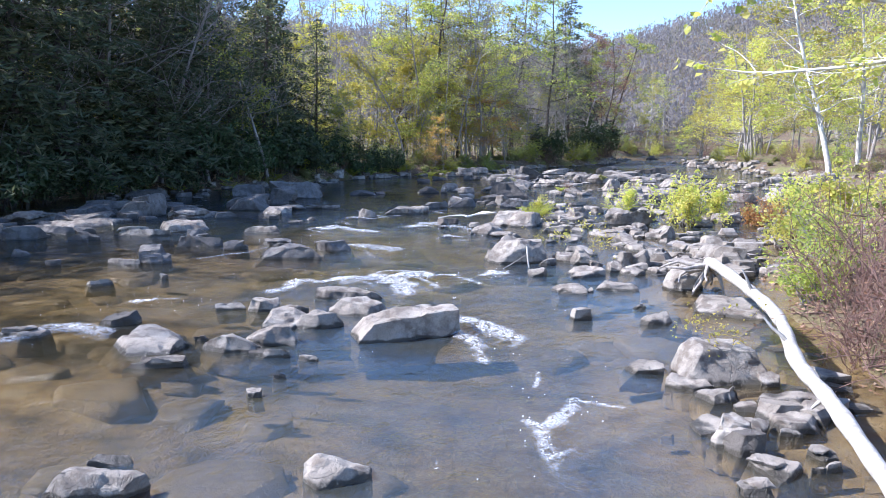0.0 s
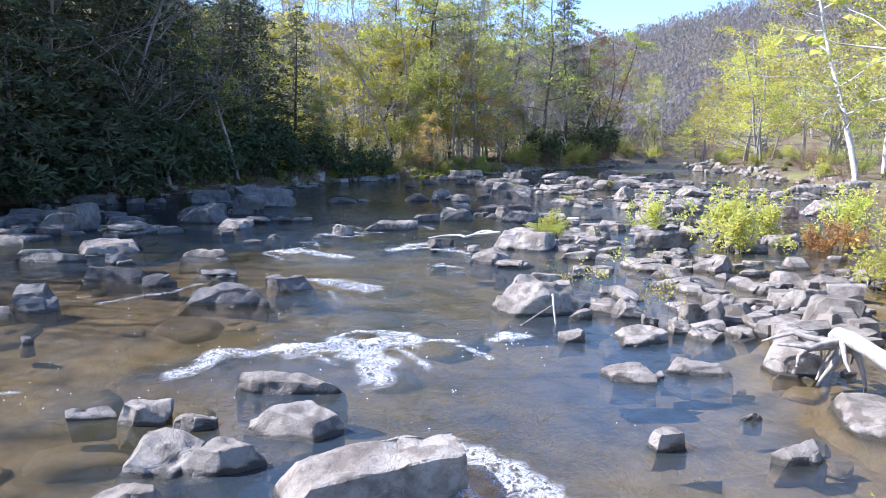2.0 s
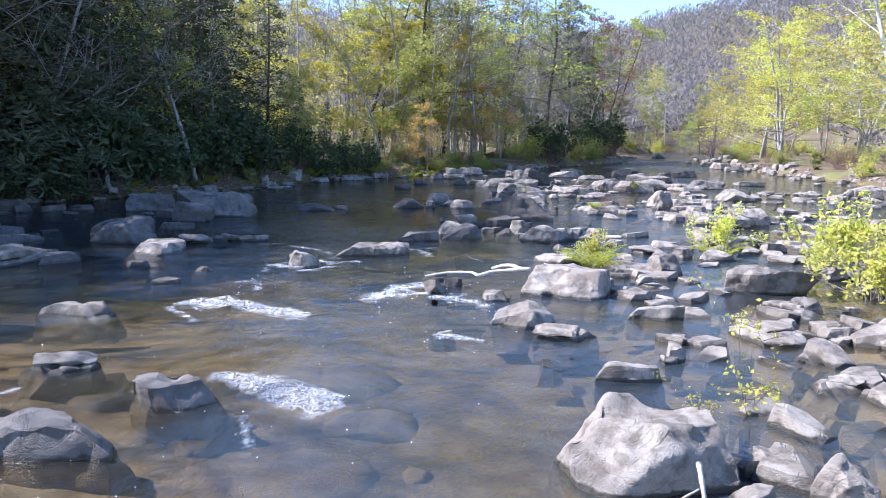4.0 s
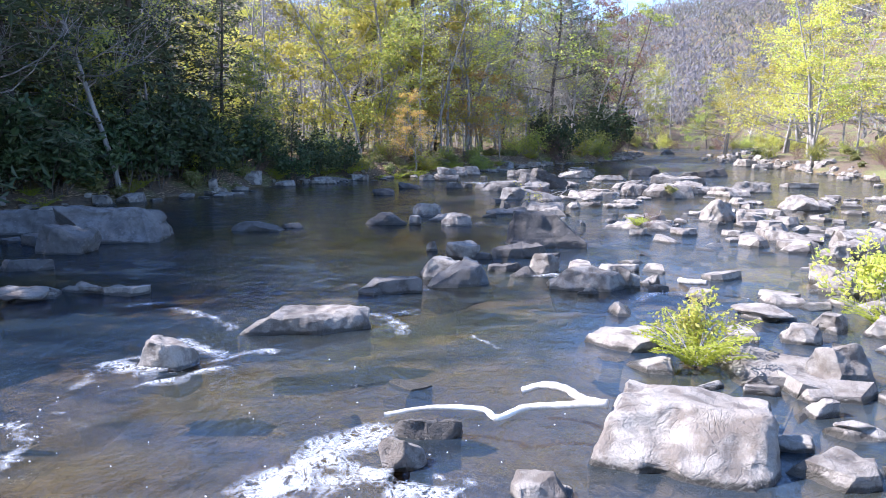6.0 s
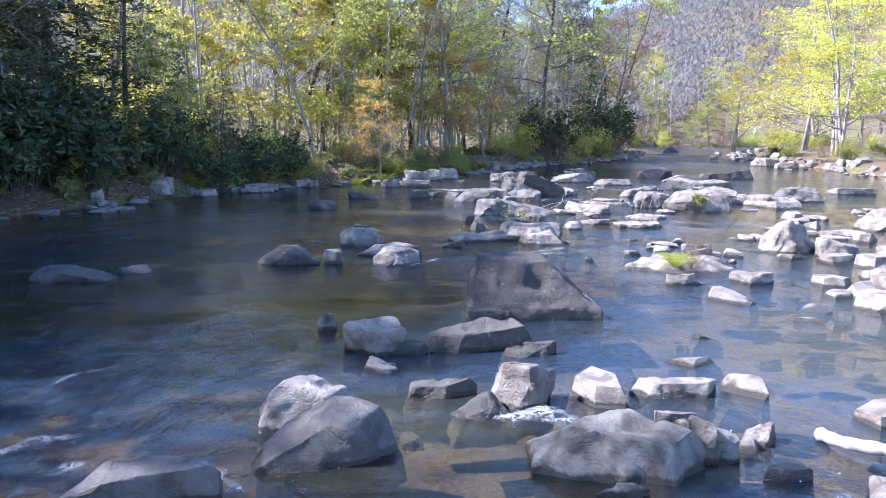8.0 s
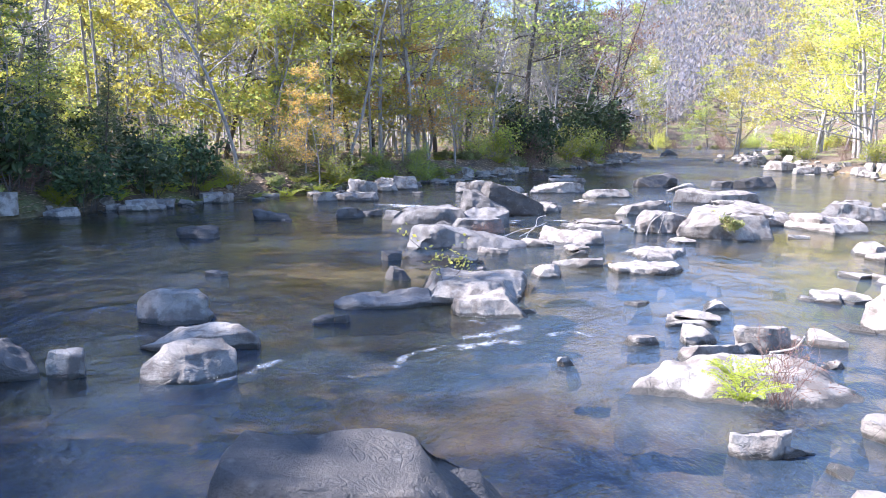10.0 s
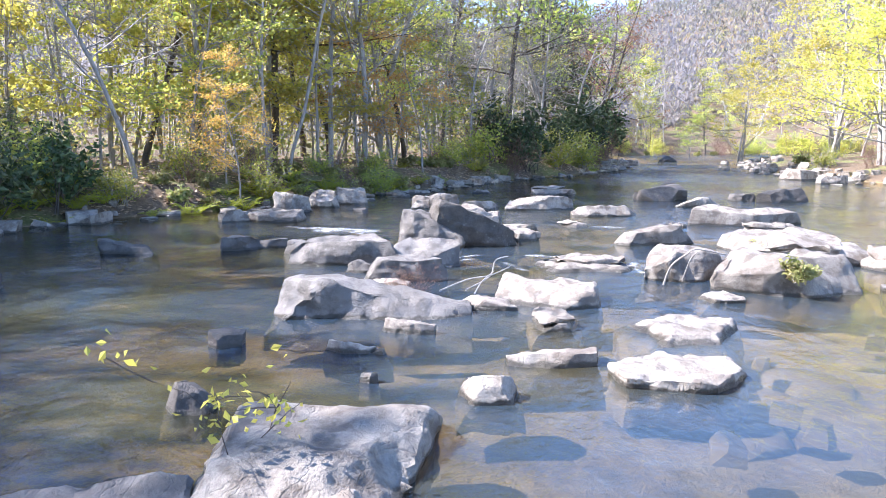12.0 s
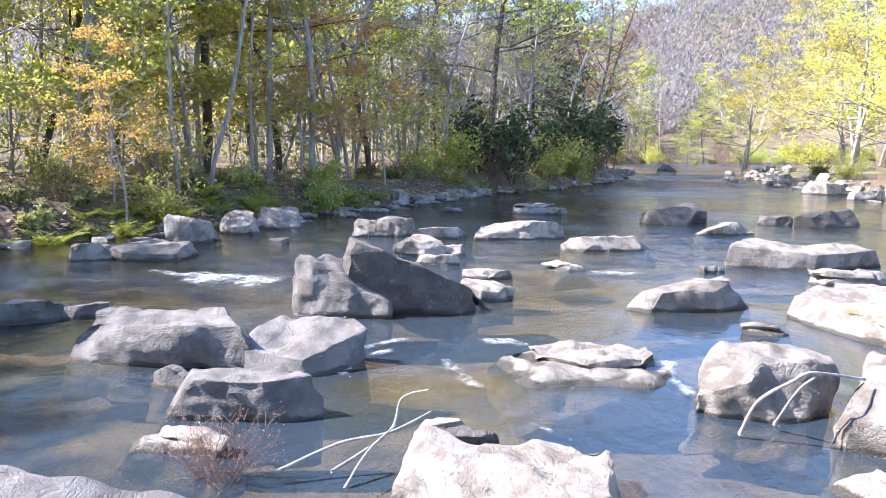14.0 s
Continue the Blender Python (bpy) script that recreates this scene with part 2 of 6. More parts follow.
    l.new(body.outputs[0], mx.inputs[1])
    l.new(gloss.outputs[0], mx.inputs[2])
    l.new(mx.outputs[0], n["Material Output"].inputs["Surface"])
    return m


def foam_material():
    """White water: torn foam, clear between the shreds."""
    m, n, l, p = shader("white_water")
    geo = n.new("ShaderNodeNewGeometry").outputs["Position"]
    mp = n.new("ShaderNodeMapping")
    mp.inputs["Scale"].default_value = (1.0, 0.75, 1.0)
    l.new(geo, mp.inputs[0])
    a = noise_tex(n, l, 10.0, 8, 0.74, mp.outputs[0], 0.5)
    web = noise_tex(n, l, 12.0, 6, 0.65, mp.outputs[0], 0.8)
    ridge = calc(n, l, "SUBTRACT", 1.0, calc(n, l, "MULTIPLY", calc(n, l, "ABSOLUTE", calc(n, l, "SUBTRACT", web.outputs[0], 0.5)), 9.0), True)
    at = n.new("ShaderNodeAttribute")
    at.attribute_name = "dense"
    d = at.outputs["Fac"]
    core = calc(n, l, "SUBTRACT", calc(n, l, "ADD", calc(n, l, "MULTIPLY", d, 0.95), calc(n, l, "MULTIPLY", a.outputs[0], 6.8)), 4.25)
    core = calc(n, l, "MULTIPLY", core, 1.5, True)
    lace = calc(n, l, "MULTIPLY", ridge, calc(n, l, "MULTIPLY", calc(n, l, "SUBTRACT", calc(n, l, "ADD", d, a.outputs[0]), 0.55), 3.0, True), True)
    k = calc(n, l, "MAXIMUM", calc(n, l, "MULTIPLY", core, 0.95), calc(n, l, "MULTIPLY", lace, 0.40))
    p.inputs["Base Color"].default_value = (0.80, 0.83, 0.86, 1)
    p.inputs["Roughness"].default_value = 0.6
    clear = n.new("ShaderNodeBsdfTransparent")
    mx = n.new("ShaderNodeMixShader")
    l.new(k, mx.inputs[0])
    l.new(clear.outputs[0], mx.inputs[1])
    l.new(p.outputs[0], mx.inputs[2])
    l.new(mx.outputs[0], n["Material Output"].inputs["Surface"])
    return m


GROUND, WATER, FOAM = ground_material(), water_material(), foam_material()


def hill_material():
    m, n, l, p = shader("far_bare_woods")
    geo = n.new("ShaderNodeNewGeometry")
    big = noise_tex(n, l, 0.07, 3, 0.6, geo.outputs["Position"])
    twig = ramp(n, l, geo.outputs["Random Per Island"], (0.0, (0.22, 0.205, 0.205)), (0.6, (0.265, 0.248, 0.25)), (0.9, (0.26, 0.23, 0.205)), (1.0, (0.40, 0.36, 0.18)))
    tone = ramp(n, l, big.outputs[0], (0.53, (0, 0, 0)), (0.60, (0.65, 0.65, 0.65)))
    col = mixc(n, l, tone.outputs[0], twig.outputs[0], (0.15, 0.155, 0.085))
    l.new(col, p.inputs["Base Color"])
    p.inputs["Roughness"].default_value = 0.95
    tr = n.new("ShaderNodeBsdfTranslucent")
    l.new(col, tr.inputs[0])
    mx = n.new("ShaderNodeMixShader")
    mx.inputs[0].default_value = 0.5
    l.new(p.outputs[0], mx.inputs[1])
    l.new(tr.outputs[0], mx.inputs[2])
    l.new(mx.outputs[0], n["Material Output"].inputs["Surface"])
    return m


FAR_WOODS = hill_material()
TWIG_GREY = bark_material("grey_twigs", (0.30, 0.27, 0.25), (0.16, 0.14, 0.125))

WOODS_LEAF = leaf_material("woods_interior_leaves", (0.30, 0.36, 0.05), (0.50, 0.48, 0.09), (0.48, 0.36, 0.15), 0.65)
UNDER_LEAF = leaf_material("undergrowth_leaves", (0.20, 0.24, 0.06), (0.34, 0.30, 0.10), (0.30, 0.20, 0.10), 0.5)
LITTER = leaf_material("fallen_leaves", (0.46, 0.31, 0.18), (0.38, 0.25, 0.14), (0.54, 0.41, 0.25), 0.15)


def fleck_material():
    m, n, l, p = shader("glint_foam_fleck")
    p.inputs["Base Color"].default_value = (0.8, 0.83, 0.86, 1)
    p.inputs["Roughness"].default_value = 0.4
    return m


# white for the flecks that mimic sparkles of sunlight and bits of foam
FLECK = fleck_material()

# ---------------------------------------------------------------- building helpers
def link_mesh(name, verts, faces, material, parent=None, label="", smooth=True):
    me = bpy.data.meshes.new(name)
    me.from_pydata([tuple(v) for v in verts], [], faces)
    me.materials.append(material)
    if smooth:
        me.polygons.foreach_set("use_smooth", [True] * len(me.polygons))
    me.update()
    ob = new(name, me)
    if parent:
        ob.parent = parent
    if label:
        ob["label"] = label
    return ob


def smoothstep(a, b, v):
    k = np.clip((v - a) / (b - a), 0, 1)
    return k * k * (3 - 2 * k)


def wobble(x, y, seed=0.0):
    """Cheap smooth unevenness, about -1 to 1."""
    return (np.sin(x * 0.9 + seed) * np.cos(y * 0.7 + 1.3 * seed) + 0.6 * np.sin(x * 2.3 + y * 1.7 + seed) + 0.4 * np.cos(x * 4.1 - y * 3.7 + seed)) / 2


# the river's edges: x of the bank at each y
LEFT_Y = [-400, -20, 10, 22, 32, 37, 41, 46, 50, 55, 58, 63, 70, 78, 83, 95, 117, 160, 260]
LEFT_X = [-16, -16, -17, -17, -17, -14.6, -10.8, -7.6, -6.2, -2.4, 0.8, 3.8, 8.6, 15, 17.6, 22, 27, 60, 190]
RIGHT_Y = [-400, -20, 2, 6, 9, 14, 19, 25, 33, 42, 56, 64, 78, 84, 95, 104, 119, 140, 200, 260]
RIGHT_X = [4.6, 4.6, 3.7, 4.0, 4.6, 5.9, 9.0, 14.5, 18.5, 22.5, 25.5, 25.5, 27.2, 27.6, 33, 38, 62, 110, 200, 300]


def bank_distance(x, y):
    """Metres outside the river (negative in it)."""
    return np.maximum(np.interp(y, LEFT_Y, LEFT_X) - x, x - np.interp(y, RIGHT_Y, RIGHT_X))


def ground_height(x, y):
    x, y = np.asarray(x, float), np.asarray(y, float)
    s = bank_distance(x, y) + 0.5 * wobble(x * 0.8, y * 0.8, 2.0)
    bed = -0.14 - 0.30 * smoothstep(0, 3.5, -s) + 0.06 * wobble(x, y) + 0.09 * wobble(x * 0.33, y * 0.27, 0.7)
    bed = bed - 0.24 * smoothstep(19, 25, y) * (1 - 0.65 * smoothstep(37, 43, y)) * smoothstep(1.5, 4.0, -s)
    for sx, sy, sr in ((-4.5, 8.0, 2.6), (-3.5, 15.8, 1.8), (-6.0, 17.5, 2.5), (3.0, 7.0, 1.3), (5.6, 43.0, 1.8), (-7.0, 13.0, 2.5), (5.5, 37.0, 2.0), (10.0, 30.0, 2.5)):
        bed = bed + 0.2 * np.exp(-((x - sx) ** 2 + (y - sy) ** 2) / sr ** 2)
    mid = np.interp(y, [13, 16, 18, 24, 32, 40, 46], [4.6, 5.0, 5.6, 6.8, 9.5, 13, 17])
    half = np.interp(y, [12, 15, 20, 28, 36, 46, 49], [0.3, 1.5, 2.7, 3.6, 4.5, 5, 0.4])
    bed = bed + 0.36 * np.exp(-(((x - mid) / half) ** 2)) * (0.85 + 0.35 * wobble(x * 1.7, y * 1.7, 3.0)) * smoothstep(11, 15, y) * smoothstep(50, 44, y)
    right = x > (np.interp(y, LEFT_Y, LEFT_X) + np.interp(y, RIGHT_Y, RIGHT_X)) / 2
    rise = np.where(right, 0.35 * smoothstep(0, 2.2, s) + 0.035 * np.maximum(s, 0), 0.55 * smoothstep(0, 2.0, s) + 0.03 * np.maximum(s, 0))
    land = -0.16 + 0.25 * smoothstep(0, 0.7, s) + rise + 0.10 * wobble(x * 1.4, y * 1.4, 5.0) * smoothstep(0, 2, s)
    z = np.where(s < 0, bed, np.minimum(land, 3.0 + 0.004 * s))
    # wooded ridge beyond the bend
    way, far = np.degrees(np.arctan2(x, np.maximum(y, 1.0))), np.hypot(x, y)
    crest = np.interp(way, [-40, -12, 0, 7, 9.7, 13, 20, 30, 60, 90], [40, 37, 32, 26, 27, 31, 40, 50, 54, 40])
    hill = crest * smoothstep(135, 310, far) * smoothstep(-60, -20, y + 20)
    return z + hill + 0.01 * np.maximum(far - 330, 0)


def grid_mesh(name, xs, ys, zfun, material):
    gx, gy = np.meshgrid(xs, ys)
    v = np.stack([gx.ravel(), gy.ravel(), zfun(gx, gy).ravel()], 1)
    nx, ny = len(xs), len(ys)
    i = (np.arange(ny - 1)[:, None] * nx + np.arange(nx - 1)).ravel()
    f = np.stack([i, i + 1, i + nx + 1, i + nx], 1)
    return link_mesh(name, v.tolist(), f.tolist(), material)


def spread(lo, hi, step, far):
    core = np.arange(lo, hi, step)
    out = [core[-1]]
    k = step
    while out[-1] < far:
        k *= 1.3
        out.append(out[-1] + k)
    low, k = [lo], step
    while low[-1] > -far:
        k *= 1.3
        low.append(low[-1] - k)
    return np.concatenate([low[:0:-1], core, out[1:]])


ground = grid_mesh("ground", spread(-26, 46, 0.45, 2200), spread(-14, 125, 0.5, 2200), ground_height, GROUND)
tagged(ground, "leaf-strewn river banks, silty river bed and wooded ridge", "ground", kind="structure")

RAPIDS = [
    (-1.6, 13.7, 2.7, 1.7, 1.0), (-1.8, 17.8, 0.9, 2.3, 1.0), (0.5, 9.8, 1.0, 1.9, 1.0), (-5.4, 10.6, 0.9, 1.2, 1.0),
    (1.1, 7.0, 0.4, 0.8, 1.0), (-3.1, 22.0, 2.0, 1.7, 1.0), (-0.1, 23.1, 1.5, 1.1, 1.0), (0.3, 20.2, 0.8, 1.2, 1.0),
    (-4.8, 12.0, 0.7, 0.6, 1.0), (-1.4, 14.1, 2.0, 1.2, 1.0), (-2.8, 13.2, 1.2, 1.0, 1.0), (-0.5, 13.2, 0.9, 0.9, 1.0),
    (1.0, 14.5, 0.4, 0.5, 1.0), (-1.7, 17.9, 1.1, 1.7, 1.0), (-2.9, 21.7, 1.7, 1.5, 1.0), (-0.6, 23.0, 0.8, 1.7, 1.0),
    (0.4, 22.4, 0.7, 1.3, 1.0), (-0.6, 22.7, 0.8, 0.8, 1.0), (-3.1, 23.2, 0.2, 1.0, 1.0), (3.9, 28.7, 0.6, 0.8, 1.0),
]


def water_height(x, y):
    z = 0.010 * wobble(x * 2.0, y * 1.6, 1.0) + 0.006 * wobble(x * 4.3, y * 3.1, 4.0)
    z = z + 0.034 * smoothstep(66, 78, y) * smoothstep(104, 92, y) * np.sin(y * 3.9 + 1.7 * np.sin(x * 0.7) + np.sin(x * 2.1 + y)) * (0.6 + 0.4 * np.sin(x * 1.3 + y * 0.5))
    for cx, cy, w, d, k in RAPIDS:
        q = np.exp(-(((x - cx) / (0.6 * w)) ** 2 + ((y - cy) / (0.6 * d)) ** 2))
        z = z + k * q * (0.03 + 0.05 * wobble(x * 2.2, y * 2.4, cx))
    return z


def foam(path, half, dense, seed):
    """A torn ribbon of white water along a drop, trailing downstream in lace."""
    pts = np.array(path)
    lo, hi = pts.min(0) - (1.5 * half, 3.4 * half), pts.max(0) + 1.5 * half
    step = max(0.05, float((hi - lo).max()) / 46)
    xs, ys = np.arange(lo[0], hi[0] + step, step), np.arange(lo[1], hi[1] + step, step)
    gx, gy = np.meshgrid(xs, ys)
    wx, wy = gx + 0.35 * half * wobble(gx * 3, gy * 3, seed), gy + 0.5 * half * wobble(gx * 2.6, gy * 2.6, seed + 5)
    near = np.full(gx.shape, 9.0)
    for p, q in zip(pts[:-1], pts[1:]):
        k = np.clip(((wx - p[0]) * (q[0] - p[0]) + (wy - p[1]) * (q[1] - p[1])) / ((q - p) ** 2).sum(), 0, 1)
        dx, dy = wx - p[0] - k * (q[0] - p[0]), wy - p[1] - k * (q[1] - p[1])
        dy = np.where(dy < 0, dy * 0.5, dy * 1.3)
        near = np.minimum(near, np.sqrt(dx * dx + dy * dy) / half)
    e = dense - 0.95 * near + 0.25 * wobble(gx * 4.5, gy * 5.5, seed)
    border = np.minimum.reduce([gx - lo[0], hi[0] - gx, gy - lo[1], hi[1] - gy]) / half
    e = np.minimum(e, 1.6 * border - 0.9)
    z = water_height(gx, gy) + 0.03 + 0.03 * np.clip(e, 0, 1) * (0.6 + wobble(gx * 9, gy * 9, seed))
    nx, ny = len(xs), len(ys)
    i = (np.arange(ny - 1)[:, None] * nx + np.arange(nx - 1)).ravel()
    ob = link_mesh("white_water", np.stack([gx.ravel(), gy.ravel(), z.ravel()], 1).tolist(), np.stack([i, i + 1, i + nx + 1, i + nx], 1).tolist(), FOAM)
    ob.data.attributes.new("dense", "FLOAT", "POINT").data.foreach_set("value", np.clip(e, -0.9, 0.95).ravel())
    tagged(ob, "torn white foam on a small rapid between rocks", "white water", "rapids", "stuff")


water = grid_mesh("water", np.arange(-20, 66, 0.4), np.arange(-8, 150, 0.35), water_height, WATER)
tagged(water, "shallow rippling blue-grey river water", "water", kind="structure")
water.visible_shadow = False
co = np.empty(len(water.data.vertices) * 3)
water.data.vertices.foreach_get("co", co)
co = co.reshape(-1, 3)
water.data.attributes.new("depth", "FLOAT", "POINT").data.foreach_set("value", np.clip(-ground_height(co[:, 0], co[:, 1]), 0, 1))
foam([(-4.59, 10.03), (-5.29, 10.34), (-5.44, 9.88), (-5.66, 9.58)], 0.28, 0.71, 1)
foam([(0.13, 10.67), (0.52, 10.17), (0.97, 9.57)], 0.36, 0.66, 2)
foam([(0.16, 9.86), (0.47, 9.17), (0.50, 8.56)], 0.22, 0.57, 3)
foam([(0.76, 6.60), (0.89, 6.47), (1.14, 6.74), (1.32, 7.17)], 0.15, 0.58, 4)
foam([(0.88, 6.34), (0.88, 5.97), (0.92, 5.64)], 0.22, 0.42, 5)
foam([(1.13, 6.09), (0.85, 5.80)], 0.10, 0.47, 6)
foam([(1.38, 7.17), (1.74, 7.04)], 0.07, 0.47, 7)
foam([(0.96, 7.64), (1.08, 8.12)], 0.06, 0.55, 8)
foam([(-5.03, 11.84), (-4.38, 12.05)], 0.12, 0.57, 9)
foam([(0.72, 14.27), (1.16, 14.39)], 0.25, 0.47, 10)
foam([(-0.02, 5.59), (-0.23, 6.47)], 0.05, 0.33, 11)
foam([(1.43, 8.56), (1.83, 9.43)], 0.04, 0.38, 12)
foam([(-2.99, 12.74), (-2.84, 12.98), (-2.68, 13.45), (-2.25, 13.60), (-1.77, 13.80), (-1.33, 14.17)], 0.26, 0.76, 13)
foam([(-1.81, 13.77), (-1.29, 13.94), (-0.76, 13.78), (-0.37, 14.05)], 0.34, 0.85, 14)
foam([(-1.35, 14.32), (-1.06, 14.62), (-0.60, 14.53), (-0.24, 14.19)], 0.16, 0.85, 15)
foam([(-0.93, 13.48), (-0.70, 13.15), (-0.71, 12.76)], 0.34, 0.81, 16)
foam([(-0.45, 13.48), (-0.11, 12.95)], 0.14, 0.52, 17)
foam([(-1.64, 13.47), (-1.13, 12.94)], 0.12, 0.38, 18)
foam([(-0.16, 14.05), (0.27, 14.10)], 0.10, 0.66, 19)
foam([(0.31, 13.93), (0.64, 13.50)], 0.16, 0.52, 20)
foam([(0.86, 14.36), (1.22, 14.51)], 0.14, 0.85, 21)
foam([(-2.32, 18.46), (-1.80, 18.13), (-1.18, 17.66)], 0.28, 0.85, 22)
foam([(-1.79, 17.05), (-1.57, 16.52)], 0.14, 0.43, 23)
foam([(-3.66, 21.84), (-2.76, 21.65), (-1.95, 21.23)], 0.28, 0.85, 24)
foam([(-3.87, 21.36), (-3.32, 20.83)], 0.22, 0.47, 25)
foam([(-0.95, 22.44), (-0.21, 23.39)], 0.32, 0.85, 26)
foam([(0.08, 22.43), (0.68, 21.96)], 0.24, 0.71, 27)
foam([(0.04, 20.09), (0.56, 19.84)], 0.14, 0.76, 28)
foam([(-3.26, 25.26), (-2.56, 25.03), (-1.55, 25.86)], 0.30, 0.40, 29)
foam([(-5.35, 16.30), (-4.99, 16.81), (-4.53, 17.25), (-4.30, 18.04)], 0.16, 0.48, 30)
foam([(-8.10, 21.24), (-7.61, 21.39)], 0.25, 0.54, 31)
foam([(-6.66, 18.66), (-6.07, 18.50)], 0.15, 0.41, 32)
foam([(-5.89, 18.15), (-5.11, 17.68)], 0.10, 0.29, 33)
foam([(-0.53, 27.44), (0.16, 27.73)], 0.30, 0.29, 34)
foam([(-3.40, 13.12), (-2.99, 13.02)], 0.10, 0.29, 35)
foam([(-0.89, 22.56), (-0.65, 22.89), (-0.30, 22.74)], 0.22, 0.59, 36)
foam([(-0.90, 22.39), (-0.45, 22.56), (-0.17, 22.64)], 0.31, 0.41, 37)
foam([(0.20, 22.55), (0.47, 22.34)], 0.17, 0.30, 38)
foam([(-3.19, 24.62), (-3.15, 25.34), (-2.92, 25.55)], 0.20, 0.36, 39)
foam([(-2.59, 24.62), (-2.20, 24.79), (-1.90, 25.15)], 0.22, 0.41, 40)
foam([(-2.63, 26.22), (-2.15, 25.65)], 0.27, 0.43, 41)
foam([(-3.26, 27.78), (-2.66, 27.31), (-2.19, 26.87)], 0.28, 0.36, 42)
foam([(-2.83, 28.89), (-2.36, 28.70)], 0.25, 0.29, 43)
foam([(-0.82, 27.64), (-0.33, 27.18), (-0.05, 26.61)], 0.26, 0.41, 44)
foam([(-3.41, 23.63), (-3.10, 23.33), (-2.92, 22.86)], 0.22, 0.45, 45)
foam([(-3.17, 24.02), (-2.65, 23.50)], 0.20, 0.18, 46)
foam([(3.51, 28.39), (4.14, 28.71)], 0.25, 0.50, 47)
foam([(-3.94, 27.94), (-3.45, 28.12)], 0.20, 0.32, 48)
foam([(0.75, 26.49), (1.23, 25.34)], 0.20, 0.19, 49)
foam([(2.22, 30.22), (2.48, 30.28), (2.63, 30.09)], 0.27, 0.49, 50)
foam([(-1.09, 29.17), (-0.91, 29.34)], 0.24, 0.31, 51)
foam([(-1.55, 29.63), (-1.39, 29.87), (-1.08, 29.91)], 0.24, 0.25, 52)
foam([(0.02, 29.31), (0.28, 28.98)], 0.17, 0.31, 53)
foam([(3.78, 38.44), (4.28, 38.77)], 0.30, 0.29, 54)
foam([(-1.95, 30.93), (-1.70, 31.40), (-1.40, 31.74)], 0.17, 0.14, 55)
foam([(0.20, 31.89), (0.35, 32.51)], 0.24, 0.14, 56)
foam([(3.68, 38.14), (4.02, 38.27), (4.24, 38.12)], 0.27, 0.33, 57)
foam([(2.98, 37.55), (3.13, 37.84), (3.49, 38.15)], 0.24, 0.20, 58)
foam([(4.63, 38.46), (4.86, 38.61), (5.03, 38.48)], 0.20, 0.33, 59)
foam([(1.78, 37.55), (1.91, 37.66)], 0.14, 0.33, 60)
foam([(1.53, 37.11), (1.66, 37.30), (1.78, 37.55)], 0.17, 0.18, 61)
foam([(2.45, 37.28), (2.66, 37.15)], 0.09, 0.25, 62)
foam([(2.25, 36.94), (2.41, 37.07)], 0.10, 0.14, 63)
foam([(-0.69, 39.90), (-0.18, 39.92)], 0.24, 0.25, 64)
foam([(0.06, 38.45), (0.33, 38.56)], 0.17, 0.25, 65)
foam([(0.71, 39.83), (1.03, 39.71)], 0.20, 0.18, 66)
foam([(3.87, 39.09), (4.04, 38.57)], 0.20, 0.18, 67)
foam([(2.13, 53.05), (2.88, 52.78)], 0.45, 0.43, 68)
foam([(3.02, 52.53), (3.41, 52.61), (3.81, 52.23)], 0.50, 0.61, 69)
foam([(5.48, 48.62), (5.87, 48.83)], 0.20, 0.29, 70)
foam([(6.22, 48.00), (6.36, 47.34)], 0.26, 0.25, 71)
foam([(6.73, 48.68), (6.93, 48.67)], 0.20, 0.49, 72)
foam([(8.29, 47.91), (8.11, 47.11)], 0.24, 0.37, 73)
foam([(8.83, 52.89), (9.47, 52.62)], 0.30, 0.29, 74)
foam([(6.72, 46.43), (6.93, 46.10)], 0.10, 0.25, 75)
foam([(5.26, 47.70), (5.65, 48.41)], 0.20, 0.25, 76)
# ---------------------------------------------------------------- rocks
def noise3(p, scale, seed):
    o = Vector((seed * 7.13, seed * 3.71, seed * 1.37))
    return np.array([noise.noise(Vector(q) * scale + o) for q in p])


def cut(bm, az, el, off):
    """Break a piece off a block of unit size: everything beyond the plane at off from its middle."""
    n = Vector((math.cos(az) * math.cos(el), math.sin(az) * math.cos(el), math.sin(el)))
    r = bmesh.ops.bisect_plane(bm, geom=bm.verts[:] + bm.edges[:] + bm.faces[:], plane_co=n * off, plane_no=n, clear_outer=True)
    rim = [q for q in r["geom_cut"] if isinstance(q, bmesh.types.BMEdge)]
    if len(rim) > 2:
        bmesh.ops.edgeloop_fill(bm, edges=rim)


